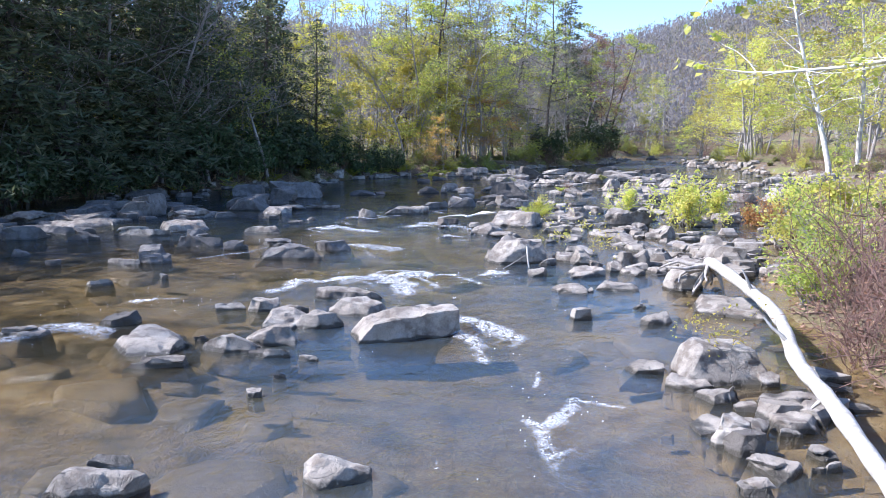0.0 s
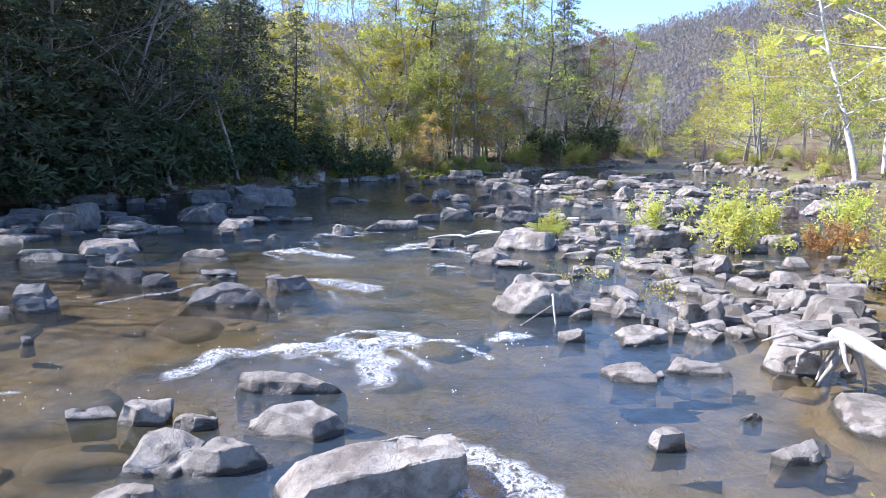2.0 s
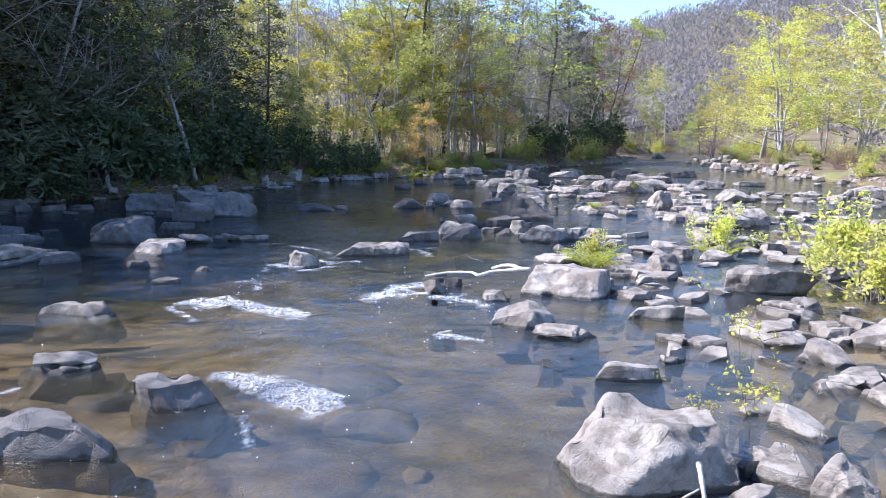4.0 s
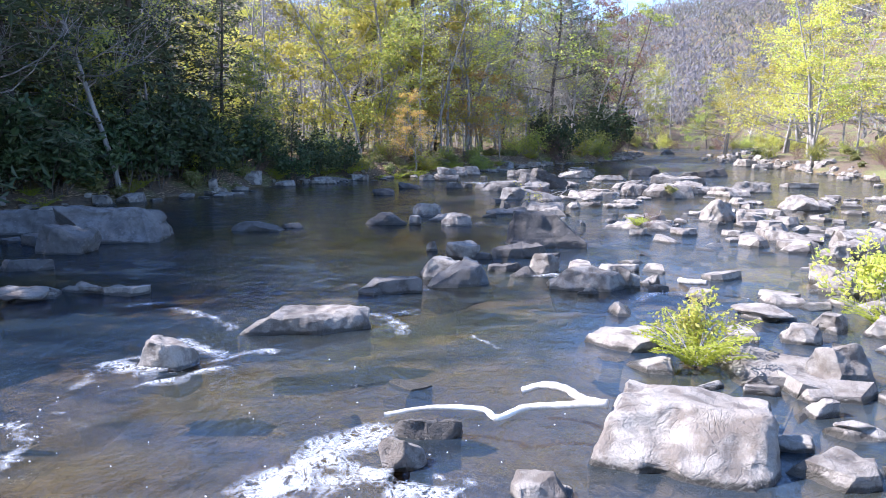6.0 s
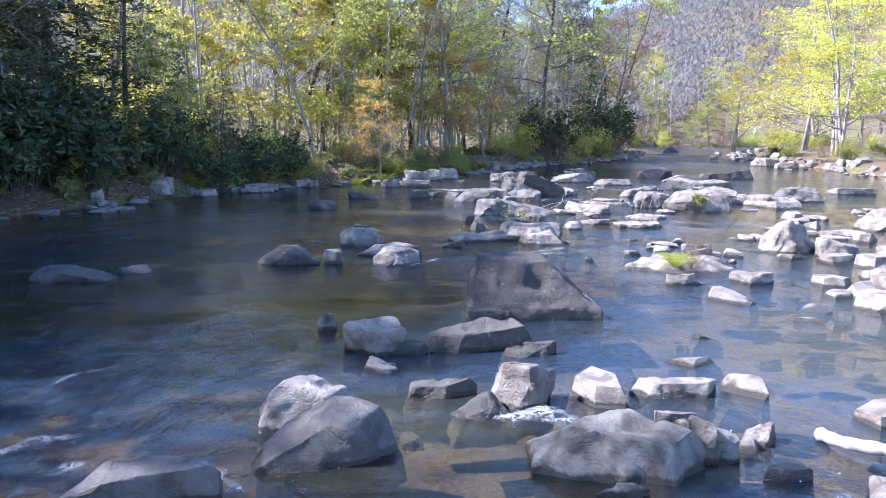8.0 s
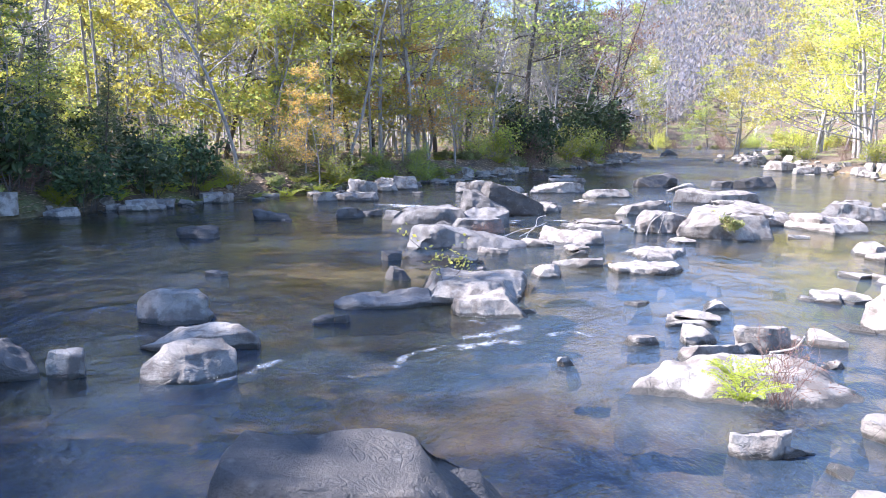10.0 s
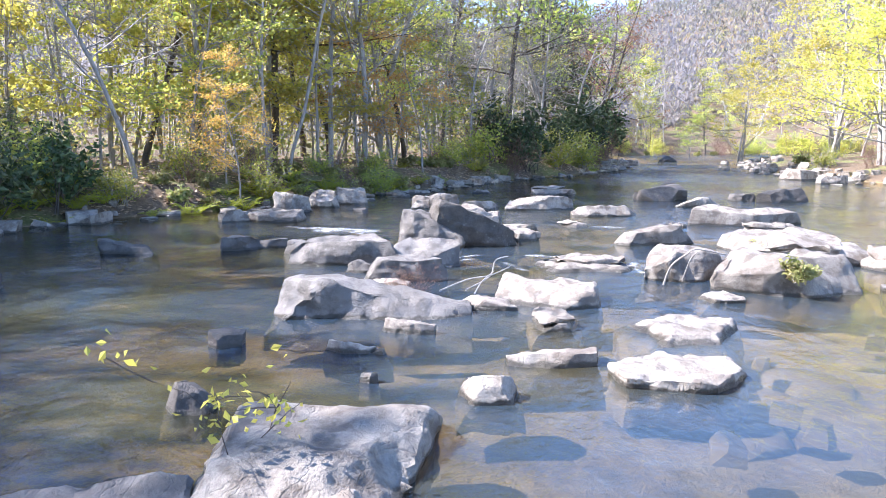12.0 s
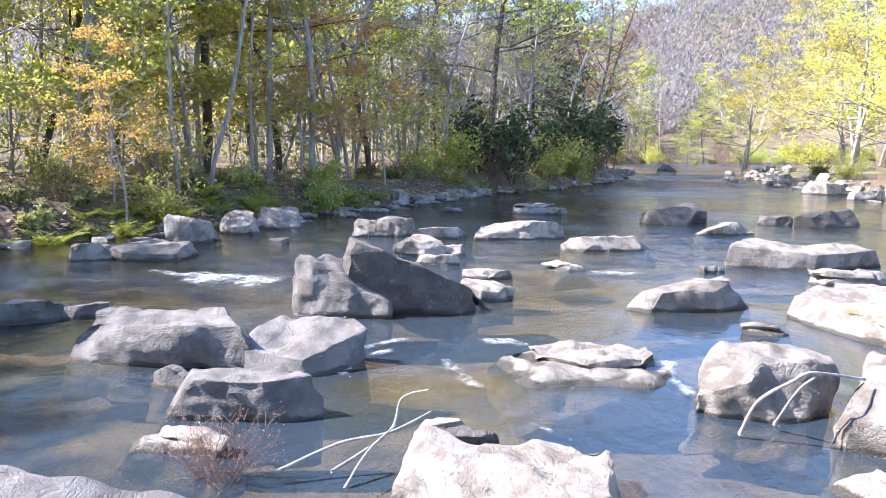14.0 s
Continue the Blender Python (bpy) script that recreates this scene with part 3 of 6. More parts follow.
def split_block(rnd, style, planes=None):
    """A quarried-looking block in a unit box, bounded by broken planes, with its edges a little worn."""
    bm = bmesh.new()
    bmesh.ops.create_cube(bm, size=1.0)
    if planes:
        for az, el, off in planes:
            cut(bm, radians(az), radians(el), off)
    else:
        sides = rnd.choice((4, 5, 5, 6))
        turn = rnd.uniform(0, 6.283)
        for i in range(sides):
            az = turn + 6.283 * (i + rnd.uniform(-0.3, 0.3)) / sides
            cut(bm, az, rnd.uniform(-0.1, 0.6) if style in "sS" else rnd.uniform(-0.25, 0.55), rnd.uniform(0.36, 0.52))
        lean = 0.10 if style in "sS" else 0.30
        cut(bm, rnd.uniform(0, 6.283), 1.5708 - abs(rnd.gauss(0.08, lean)), rnd.uniform(0.34, 0.46))
        for _ in range(rnd.choice((1, 2, 3))):
            cut(bm, rnd.uniform(0, 6.283), rnd.uniform(0.4, 1.1), rnd.uniform(0.42, 0.55))
    v = np.array([q.co[:] for q in bm.verts])
    lo, hi = v.min(0), v.max(0)
    for q in bm.verts:
        q.co = [(q.co[k] - lo[k]) / (hi[k] - lo[k]) - 0.5 for k in range(3)]
    return bm


def finish_block(bm, size, off, turn, wear, fine):
    """Scale a unit block, wear its edges, and divide it finely enough for its relief. Returns points and faces."""
    m = Matrix.Translation(off) @ Matrix.Rotation(turn, 4, "Z") @ Matrix.Diagonal((*size, 1))
    bmesh.ops.transform(bm, matrix=m, verts=bm.verts[:])
    bmesh.ops.remove_doubles(bm, verts=bm.verts[:], dist=0.004 * max(size))
    if wear:
        bmesh.ops.bevel(bm, geom=bm.edges[:], offset=wear, segments=1, affect="EDGES", profile=0.5, clamp_overlap=True)
    bmesh.ops.triangulate(bm, faces=bm.faces[:])
    for _ in range(5):
        long = [e for e in bm.edges if e.calc_length() > fine]
        if not long:
            break
        bmesh.ops.subdivide_edges(bm, edges=long, cuts=1)
        bmesh.ops.triangulate(bm, faces=[q for q in bm.faces if len(q.verts) > 3])
    bm.normal_update()
    bm.verts.index_update()
    v = np.array([q.co[:] for q in bm.verts])
    n = np.array([q.normal[:] for q in bm.verts])
    f = [[q.index for q in face.verts] for face in bm.faces]
    bm.free()
    return v, n, f


def rock_shape(w, d, h, seed, style, level, planes=None):
    """A broken sandstone rock: one block, or a few beds lying on one another. Its foot is below 0, its top at h."""
    rnd = random.Random(seed * 31 + 7)
    low = -min(0.35, 0.1 + 0.25 * w)
    tall = h - low
    size = (w * d * max(h, 0.1)) ** (1 / 3)
    fine = max(w, d) / {2: 3, 3: 8, 4: 14, 5: 26}[level]
    wear = size * (0.07 if style == "r" else 0.022) if level > 2 else 0
    blocks = []
    if planes or level == 2 or style in "rTDd":
        blocks.append((split_block(rnd, style, planes), (w, d, tall), (0, 0, low + tall / 2), 0.0))
    elif style in "sS":
        # a slab, some with what is left of the bed above it
        bed = rnd.random() < 0.4
        t = tall - (0.3 * h if bed else 0.0)
        blocks.append((split_block(rnd, "s"), (w, d, t), (0, 0, low + t / 2), 0.0))
        if bed:
            q, side = rnd.uniform(0.5, 0.75), rnd.uniform(0, 6.283)
            blocks.append((split_block(rnd, "n"), (w * q, d * q, 0.5 * h), (0.4 * (1 - q) * w * math.cos(side), 0.4 * (1 - q) * d * math.sin(side), h - 0.25 * h), rnd.gauss(0, 0.3)))
    elif rnd.random() < 0.55:
        blocks.append((split_block(rnd, style), (w, d, tall), (0, 0, low + tall / 2), 0.0))
    else:
        # a main block and pieces split off along joints
        k, az = rnd.uniform(0.62, 0.8), rnd.uniform(0, 6.283)
        a, b = 0.5 * (1 - k) * w * math.cos(az), 0.5 * (1 - k) * d * math.sin(az)
        blocks.append((split_block(rnd, style), (w * k, d * k, tall), (a, b, low + tall / 2), rnd.gauss(0, 0.15)))
        for i in range(2 if w > 0.9 else 1):
            t, q = tall * rnd.uniform(0.7, 0.95), rnd.uniform(0.5, 0.68)
            turn = az + 3.14 + rnd.gauss(0, 0.5)
            blocks.append((split_block(rnd, style), (w * q, d * q, t), (0.5 * (1 - q) * w * math.cos(turn), 0.5 * (1 - q) * d * math.sin(turn), low + t / 2), rnd.gauss(0, 0.3)))
    vs, ns, fs, base = [], [], [], 0
    for bm, dims, off, turn in blocks:
        v, n, f = finish_block(bm, dims, off, turn, wear, fine)
        vs.append(v)
        ns.append(n)
        fs += [[q + base for q in t] for t in f]
        base += len(v)
    v, n = np.concatenate(vs), np.concatenate(ns)
    if level > 2:
        big = noise3(v, 1.6 / size, seed)
        mid = noise3(v, 5.5 / size, seed + 9)
        scoop = -np.clip(noise3(v, 2.6 / size, seed + 5) - 0.12, 0, 1)
        v = v + n * ((0.075 * big + 0.028 * mid + 0.16 * scoop) * size)[:, None]
        if level > 3:
            v = v + n * (noise3(v, 15 / size, seed + 21) * 0.012 * size)[:, None]
        dip = v[:, 2] + 0.12 * v[:, 0] * math.sin(seed) + 0.10 * v[:, 1] * math.cos(seed)
        bed = np.sin(dip * 34 / max(0.5, size) + 2.5 * big)
        v[:, :2] += n[:, :2] * (0.004 * size * np.sign(bed) * np.abs(bed) ** 0.4)[:, None]
    return v, fs


LABELS = {
    "s": "flat grey sandstone slab lying in the shallow river",
    "S": "broad pale sandstone slab lying flat in the river",
    "d": "small dark wet rock standing in the river",
    "D": "boulder standing in the river, tree shade in its dark colour",
    "r": "rounded grey boulder standing in the river",
    "b": "angular pale sandstone boulder standing in the river",
    "B": "large blocky pale boulder at the water's edge",
    "T": "large boulder leaning on its neighbour, shade in its dark colour",
    "g": "grey sandstone rock among others, with shade in its colour",
    "n": "weathered grey sandstone rock among others in the river",
}


def rock(x, y, w, d, h, rot, seed, style, tilt=0.0, nod=0.0, lift=0.0, planes=None):
    level = 5 if w > 1.1 and abs(x - 3) < 6 else 4 if w > 0.4 else 3
    v, f = rock_shape(w, d, h, seed, style, level, planes)
    # rocks lying in shade get the darker stones, the shade being in the colour
    ob = link_mesh("boulder" if w > 0.8 else "rock", v.tolist(), f, STONE_DARK_SHADED if style in "dDT" else STONE_GREY_SHADED if style in "rg" else STONE)
    ob.data.set_sharp_from_angle(angle=radians(28))
    ob.matrix_world = pose(x, y, lift, nod, tilt, rot)
    return tagged(ob, LABELS[style], "boulder" if w > 0.8 else "rock", "rocks in the river")

# ---------------------------------------------------------------- plants
class Wood:
    """Collects tapered round limbs and single leaves."""

    def __init__(self, seed):
        self.v, self.f, self.rnd = [], [], random.Random(seed)
        self.spots = []

    def limb(self, pts, radii, sides):
        base = len(self.v)
        u = None
        for i, (p, r) in enumerate(zip(pts, radii)):
            ahead = (pts[min(i + 1, len(pts) - 1)] - pts[max(i - 1, 0)]).normalized()
            u = ahead.orthogonal().normalized() if u is None else (u - ahead * u.dot(ahead)).normalized()
            w = ahead.cross(u)
            for k in range(sides):
                a = 6.2832 * k / sides
                self.v.append(p + (u * math.cos(a) + w * math.sin(a)) * r)
        for i in range(len(pts) - 1):
            for k in range(sides):
                q, s = base + i * sides, (k + 1) % sides
                self.f.append((q + k, q + s, q + sides + s, q + sides + k))

    def grow(self, start, way, length, r, steps, sides, lift=0.0, wild=0.2, end=0.25):
        pts, p, dirn = [start.copy()], start.copy(), way.normalized()
        for _ in range(steps):
            g = self.rnd
            dirn = (dirn + Vector((g.gauss(0, wild), g.gauss(0, wild), g.gauss(0, wild) + lift))).normalized()
            p = p + dirn * (length / steps)
            pts.append(p.copy())
        self.limb(pts, [r * (1 - (1 - end) * i / steps) for i in range(steps + 1)], sides)
        return pts

    def mesh(self, name, material, parent):
        return link_mesh(name, self.v, self.f, material, parent)


def along(pts, k):
    q = k * (len(pts) - 1)
    i = min(int(q), len(pts) - 2)
    return pts[i].lerp(pts[i + 1], q - i), (pts[i + 1] - pts[i]).normalized()


def leaf_mesh(name, centres, size, material, parent, seed, slim=0.6, flat=0.0, hang=0.0):
    """Many single folded leaves, each a small blade with its own tilt."""
    g = np.random.default_rng(seed)
    c = np.array(centres)
    n = len(c)
    a = g.normal(size=(n, 3))
    a[:, 2] = a[:, 2] * (1 - flat) - hang
    a /= np.linalg.norm(a, axis=1)[:, None]
    b = np.cross(a, g.normal(size=(n, 3)) * (1 - flat) + np.array([0, 0, flat]))
    b /= np.maximum(np.linalg.norm(b, axis=1), 1e-6)[:, None]
    up = np.cross(a, b)
    s = (size * g.uniform(0.6, 1.3, n))[:, None]
    v = np.empty((n, 4, 3))
    v[:, 0] = c - a * s * 0.5
    v[:, 1] = c + b * s * slim * 0.5 + up * s * 0.12
    v[:, 2] = c + a * s * 0.5
    v[:, 3] = c - b * s * slim * 0.5 + up * s * 0.12
    f = np.arange(n * 4).reshape(n, 4)
    return link_mesh(name, v.reshape(-1, 3).tolist(), f.tolist(), material, parent, smooth=False)


def broadleaf(seed, height, r, bark, leaves, label, per_twig=5, leaf=0.15, low=0.35, limbs=24, spread_k=0.30, lift=0.10, lean=0.0, twigs=5, stems=1, leafy=1.0):
    """A deciduous tree: trunk, limbs, twigs and single leaves."""
    g = random.Random(seed)
    root = new("tree")
    wood = Wood(seed)
    spots = []
    for s in range(stems):
        way = Vector((g.gauss(lean, 0.05 + 0.1 * (stems > 1)), g.gauss(0, 0.05 + 0.1 * (stems > 1)), 1))
        trunk = wood.grow(Vector((0.25 * s, 0.2 * (s % 2), -0.4)), way, height * (1 - 0.12 * s), r * (1 - 0.2 * s), 12, 7, 0.03, 0.07, 0.12)
        for i in range(limbs // stems):
            k = low + (0.98 - low) * (i + g.random()) / (limbs // stems)
            p, d = along(trunk, k)
            az = g.uniform(0, 6.283)
            out = Vector((math.cos(az), math.sin(az), g.uniform(0.0, 0.6)))
            ln = height * spread_k * g.uniform(0.5, 1.15) * (1.15 - 0.75 * (k - low) / (1 - low))
            br = wood.grow(p, out, ln, r * 0.30 * (1.1 - k) + 0.012, 4, 3, lift, 0.16, 0.25)
            dressed = g.random() < leafy
            for _ in range(twigs):
                kk = g.uniform(0.25, 1.0)
                q, dd = along(br, kk)
                tw = wood.grow(q, dd + Vector((g.gauss(0, 0.7), g.gauss(0, 0.7), g.gauss(0.15, 0.45))), ln * g.uniform(0.22, 0.48), 0.013, 2, 3, 0.05, 0.25, 0.4)
                for _ in range(2):
                    q2, d2 = along(tw, g.uniform(0.3, 1))
                    end = q2 + (d2 + Vector((g.gauss(0, 0.6), g.gauss(0, 0.6), g.gauss(0.1, 0.5)))) * ln * 0.14
                    wood.limb([q2, end], [0.008, 0.004], 3)
                    for _ in range(per_twig if dressed else 0):
                        m = q2.lerp(end, g.random())
                        spots.append(m + Vector((g.gauss(0, 0.24), g.gauss(0, 0.24), g.gauss(0, 0.07))))
                for _ in range(per_twig if dressed else 0):
                    m, _d = along(tw, g.random())
                    spots.append(m + Vector((g.gauss(0, 0.26), g.gauss(0, 0.26), g.gauss(0, 0.08))))
    wood.mesh("trunk", bark, root)
    if spots:
        leaf_mesh("crown", spots, leaf, leaves, root, seed, 0.75, 0.45, 0.1)
    return tagged(root, label, "tree", "trees on the banks")


def hemlock(seed, height, r, label):
    """A dark conifer with tiers of drooping boughs."""
    g = random.Random(seed)
    root = new("tree")
    wood = Wood(seed)
    trunk = wood.grow(Vector((0, 0, -0.4)), Vector((0, 0, 1)), height, r, 10, 7, 0.05, 0.02, 0.08)
    spots = []
    for i in range(75):
        k = 0.08 + 0.9 * i / 75
        p, _ = along(trunk, k)
        az = i * 2.4 + g.uniform(-0.4, 0.4)
        ln = height * 0.27 * (1.05 - k) * g.uniform(0.7, 1.2) + 0.4
        br = wood.grow(p, Vector((math.cos(az), math.sin(az), 0.15)), ln, 0.03, 4, 3, -0.12, 0.08, 0.3)
        for _ in range(int(14 + ln * 13)):
            kk = g.uniform(0.15, 1.0)
            q, d = along(br, kk)
            side = Vector((-d.y, d.x, 0)) * g.gauss(0, 0.30 * ln * (1.1 - kk) + 0.12)
            spots.append(q + side + Vector((0, 0, g.gauss(-0.1, 0.12))))
    wood.mesh("trunk", BARK_DARK, root)
    leaf_mesh("crown", spots, 0.42, LEAF_HEM, root, seed, 0.28, 0.55, 0.12)
    return tagged(root, label, "tree", "conifers on the bank")


def shrub(seed, height, width, leaves, bark, label, count=700, leaf=0.09, stems=14, name="shrub", category="shrub", thick=1.0, wild=0.16, broad=0.55):
    g = random.Random(seed)
    root = new(name)
    wood = Wood(seed)
    spots = []
    for _ in range(stems):
        az = g.uniform(0, 6.283)
        lean = g.uniform(0.1, 1.0) * width / max(height, 0.1)
        st = wood.grow(Vector((g.gauss(0, 0.08 * width), g.gauss(0, 0.08 * width), -0.12)), Vector((math.cos(az) * lean * 0.5, math.sin(az) * lean * 0.5, 1)), height * g.uniform(0.6, 1.1), (0.011 + 0.006 * height) * thick, 4, 3, 0.0, wild, 0.3)
        for _ in range(4):
            q, d = along(st, g.uniform(0.3, 1))
            tw = wood.grow(q, d + Vector((g.gauss(0, 0.7), g.gauss(0, 0.7), g.gauss(0, 0.4))), height * g.uniform(0.18, 0.4), 0.007, 2, 3, 0.02, 0.2, 0.4)
            for _ in range(max(1, count // (stems * 4))):
                m, _d = along(tw, g.random())
                spots.append(m + Vector((g.gauss(0, 0.07), g.gauss(0, 0.07), g.gauss(0, 0.07))) * (0.6 + height * 0.5))
    wood.mesh("wood", bark, root)
    if count:
        leaf_mesh("foliage", spots, leaf, leaves, root, seed, broad, 0.3, 0.05)
    return tagged(root, label, category, "plants by the river")


def fern(seed, size, label, blades=26):
    """A clump of arching fronds, each with paired leaflets."""
    g = random.Random(seed)
    root = new("fern")
    wood = Wood(seed)
    spots = []
    for i in range(blades):
        az = 6.283 * i / blades + g.uniform(-0.3, 0.3)
        fr = wood.grow(Vector((0, 0, -0.05)), Vector((math.cos(az) * 0.7, math.sin(az) * 0.7, 1.0)), size * g.uniform(0.7, 1.2), 0.008, 6, 3, -0.17, 0.05, 0.3)
        for j in range(22):
            k = 0.15 + 0.85 * j / 22
            q, d = along(fr, k)
            side = Vector((-d.y, d.x, 0)).normalized() * (0.17 * size * math.sin(3.14 * min(1, k * 0.9 + 0.1)) + 0.01)
            spots += [q + side * 0.5, q - side * 0.5, q + side, q - side]
    wood.mesh("wood", BARK_GREY, root)
    leaf_mesh("foliage", spots, 0.075 * size, LEAF_FERN, root, seed, 0.4, 0.6, 0.1)
    return tagged(root, label, "fern", "plants by the river")

# ---------------------------------------------------------------- rubble between the rocks
def rubble(name, seed, count, inside, size, material, label, singles=0):
    """Loose stones: the larger ones single things, the rest too many to count in one mesh."""
    g = random.Random(seed)
    shapes = [rock_shape(1.0, g.uniform(0.6, 0.9), 0.4, 900 + i + seed, g.choice("nsb"), 2) for i in range(7)]
    vs, fs, base, made = [], [], 0, 0
    kinds = [bpy.data.meshes.new("stone") for _ in shapes] if singles else []
    for me, (v, f) in zip(kinds, shapes):
        me.from_pydata([tuple(q) for q in v], [], f)
        me.materials.append(material)
    apart = 0
    while made < count:
        spot = inside(g)
        made += 1
        if spot is None:
            continue
        x, y = spot
        v, f = shapes[g.randrange(7)]
        s = size * (0.35 + 1.1 * g.random() ** 2.2)
        a = g.uniform(0, 6.283)
        zz = max(float(ground_height(x, y)), -0.14) - 0.02
        ca, sa = math.cos(a) * s, math.sin(a) * s
        tall = s * g.uniform(0.6, 1.1)
        if apart < singles and s > 0.2 and y < 32:
            apart += 1
            one = new("stone", kinds[g.randrange(7)])
            one.matrix_world = pose(x, y, zz + 0.12 * tall, 0, 0, math.degrees(a))
            one.scale = (s, s, tall)
            tagged(one, "loose angular grey stone on the gravel bar", "stone", "stones on the gravel bar")
            continue
        w = np.stack([v[:, 0] * ca - v[:, 1] * sa + x, v[:, 0] * sa + v[:, 1] * ca + y, (v[:, 2] + 0.12) * tall + zz], 1)
        vs.append(w)
        fs += [[q + base for q in t] for t in f]
        base += len(v)
    ob = link_mesh(name, np.concatenate(vs).tolist(), fs, material, smooth=False)
    return tagged(ob, label, "stones", kind="stuff")


def on_bar(g):
    y = g.uniform(14, 46)
    mid = np.interp(y, [14, 18, 24, 32, 40, 46], [5.2, 5.5, 6.6, 9.5, 13, 17])
    half = np.interp(y, [14, 20, 28, 36, 46], [1.6, 3.2, 4.6, 6, 7])
    return mid + g.gauss(0, 0.55) * half, y


def on_left_shelf(g):
    y = g.uniform(14, 36)
    return np.interp(y, [14, 22, 30, 36], [-15, -12, -10.5, -12]) + g.gauss(0, 1.7), y


def on_left_edge(g):
    y = g.uniform(34, 100)
    return float(np.interp(y, LEFT_Y, LEFT_X)) + g.gauss(0.3, 0.5), y + g.gauss(0, 0.2)


def on_right_edge(g):
    y = g.uniform(44, 118)
    return float(np.interp(y, RIGHT_Y, RIGHT_X)) + g.gauss(-0.4, 0.9), y


def under_log(g):
    y = g.uniform(4.5, 13)
    return float(np.interp(y, RIGHT_Y, RIGHT_X)) - abs(g.gauss(0.2, 0.8)), y


rubble("bar_stones", 1, 1100, on_bar, 0.5, STONE, "grey stones heaped on the gravel bar", 290)
# shelf stones take the darker grey, with the bank's shade in the colour
rubble("shelf_stones", 2, 260, on_left_shelf, 0.6, STONE_GREY_SHADED, "stones along the bank, shade in their darker grey")
rubble("bank_stones", 3, 520, on_left_edge, 0.6, STONE, "stones along the foot of the wooded bank")
rubble("beach_stones", 4, 420, on_right_edge, 0.6, STONE, "pale stones along the sunny bank")
rubble("log_stones", 5, 90, under_log, 0.3, STONE, "small stones beside the fallen log")


def on_bed(g):
    y = g.uniform(3, 62)
    lo, hi = float(np.interp(y, LEFT_Y, LEFT_X)) + 2, float(np.interp(y, RIGHT_Y, RIGHT_X)) - 1
    return g.uniform(max(lo, -9), min(hi, 14)), y


def bed_stones():
    g = random.Random(77)
    shapes = [rock_shape(1.0, 0.8, 0.25, 960 + i, "s", 2) for i in range(5)]
    vs, fs, base = [], [], 0
    for _ in range(420):
        x, y = on_bed(g)
        floor_z = float(ground_height(x, y))
        if floor_z < -0.45:
            continue
        v, f = shapes[g.randrange(5)]
        s, a = g.uniform(0.3, 1.3), g.uniform(0, 6.283)
        ca, sa = math.cos(a) * s, math.sin(a) * s
        vs.append(np.stack([v[:, 0] * ca - v[:, 1] * sa + x, v[:, 0] * sa + v[:, 1] * ca + y, np.minimum(v[:, 2] * 0.35 * s + floor_z + 0.02, -0.06 - 0.05 * g.random())], 1))
        fs += [[q + base for q in t] for t in f]
        base += len(v)
    tagged(link_mesh("bed_stones", np.concatenate(vs).tolist(), fs, STONE), "drowned slabs on the river bed", "stones", kind="stuff")


bed_stones()

def glint_foam_flecks():
    """Small white flecks round the rapids, for sun glints as well as drifting foam."""
    g = random.Random(6)
    vs, fs = [], []
    for cx, cy, w, d, _k in RAPIDS:
        for _ in range(18):
            x, y = cx + g.gauss(0, 0.8) * w, cy + g.gauss(-0.2, 0.9) * d
            s, a = g.uniform(0.001, 0.0045), g.uniform(0, 6.283)
            z = float(water_height(x, y)) + 0.012
            b = len(vs)
            n = 5
            vs.append((x, y, z + 0.006))
            for i in range(n):
                q = a + 6.283 * i / n
                rr = s * g.uniform(0.6, 1.5)
                vs.append((x + 2.4 * rr * math.cos(q), y + rr * math.sin(q), z - 0.004))
            fs += [(b, b + 1 + i, b + 1 + (i + 1) % n) for i in range(n)]
    ob = link_mesh("glint_foam_flecks", vs, fs, FLECK)
    tagged(ob, "small white flecks for sun glints and foam on the water", "foam", kind="stuff")


glint_foam_flecks()

# ---------------------------------------------------------------- driftwood
def timber(name, pts, r0, r1, material, label, sides=10, knots=True, category="log"):
    """A fallen stem: a bent, tapered round with knots, through a few points."""
    root = new(name)
    ps = [Vector(p) for p in pts]
    fine = []
    for i in range(len(ps) - 1):
        p0, p1, p2, p3 = ps[max(i - 1, 0)], ps[i], ps[i + 1], ps[min(i + 2, len(ps) - 1)]
        for k in range(7):
            t = k / 7
            fine.append(0.5 * (2 * p1 + (p2 - p0) * t + (2 * p0 - 5 * p1 + 4 * p2 - p3) * t * t + (3 * p1 - p0 - 3 * p2 + p3) * t ** 3))
    fine.append(ps[-1])
    w = Wood(len(pts) + int(100 * r0))
    n = len(fine)
    rad = [(r0 + (r1 - r0) * i / (n - 1)) * (1 + 0.09 * math.sin(i * 1.9) + 0.06 * math.sin(i * 0.7 + 1)) for i in range(n)]
    w.limb(fine, rad, sides)
    for end in (0, n - 1):
        c = len(w.v)
        w.v.append(fine[end])
        ring = (0 if end == 0 else (n - 1) * sides)
        for k in range(sides):
            w.f.append((ring + k, ring + (k + 1) % sides, c))
    w.mesh("stem", material, root)
    if knots:
        g = random.Random(5)
        for k in (0.12, 0.3, 0.52, 0.7):
            b = Wood(int(k * 100))
            p, d = along(fine, k)
            b.grow(p, d.cross(Vector((g.gauss(0, 1), g.gauss(0, 1), 1))), r0 * g.uniform(1.5, 4.5), r0 * 0.3, 3, 6, 0.05, 0.2, 0.4)
            b.mesh("branch_stub", material, root)
    return tagged(root, label, category)


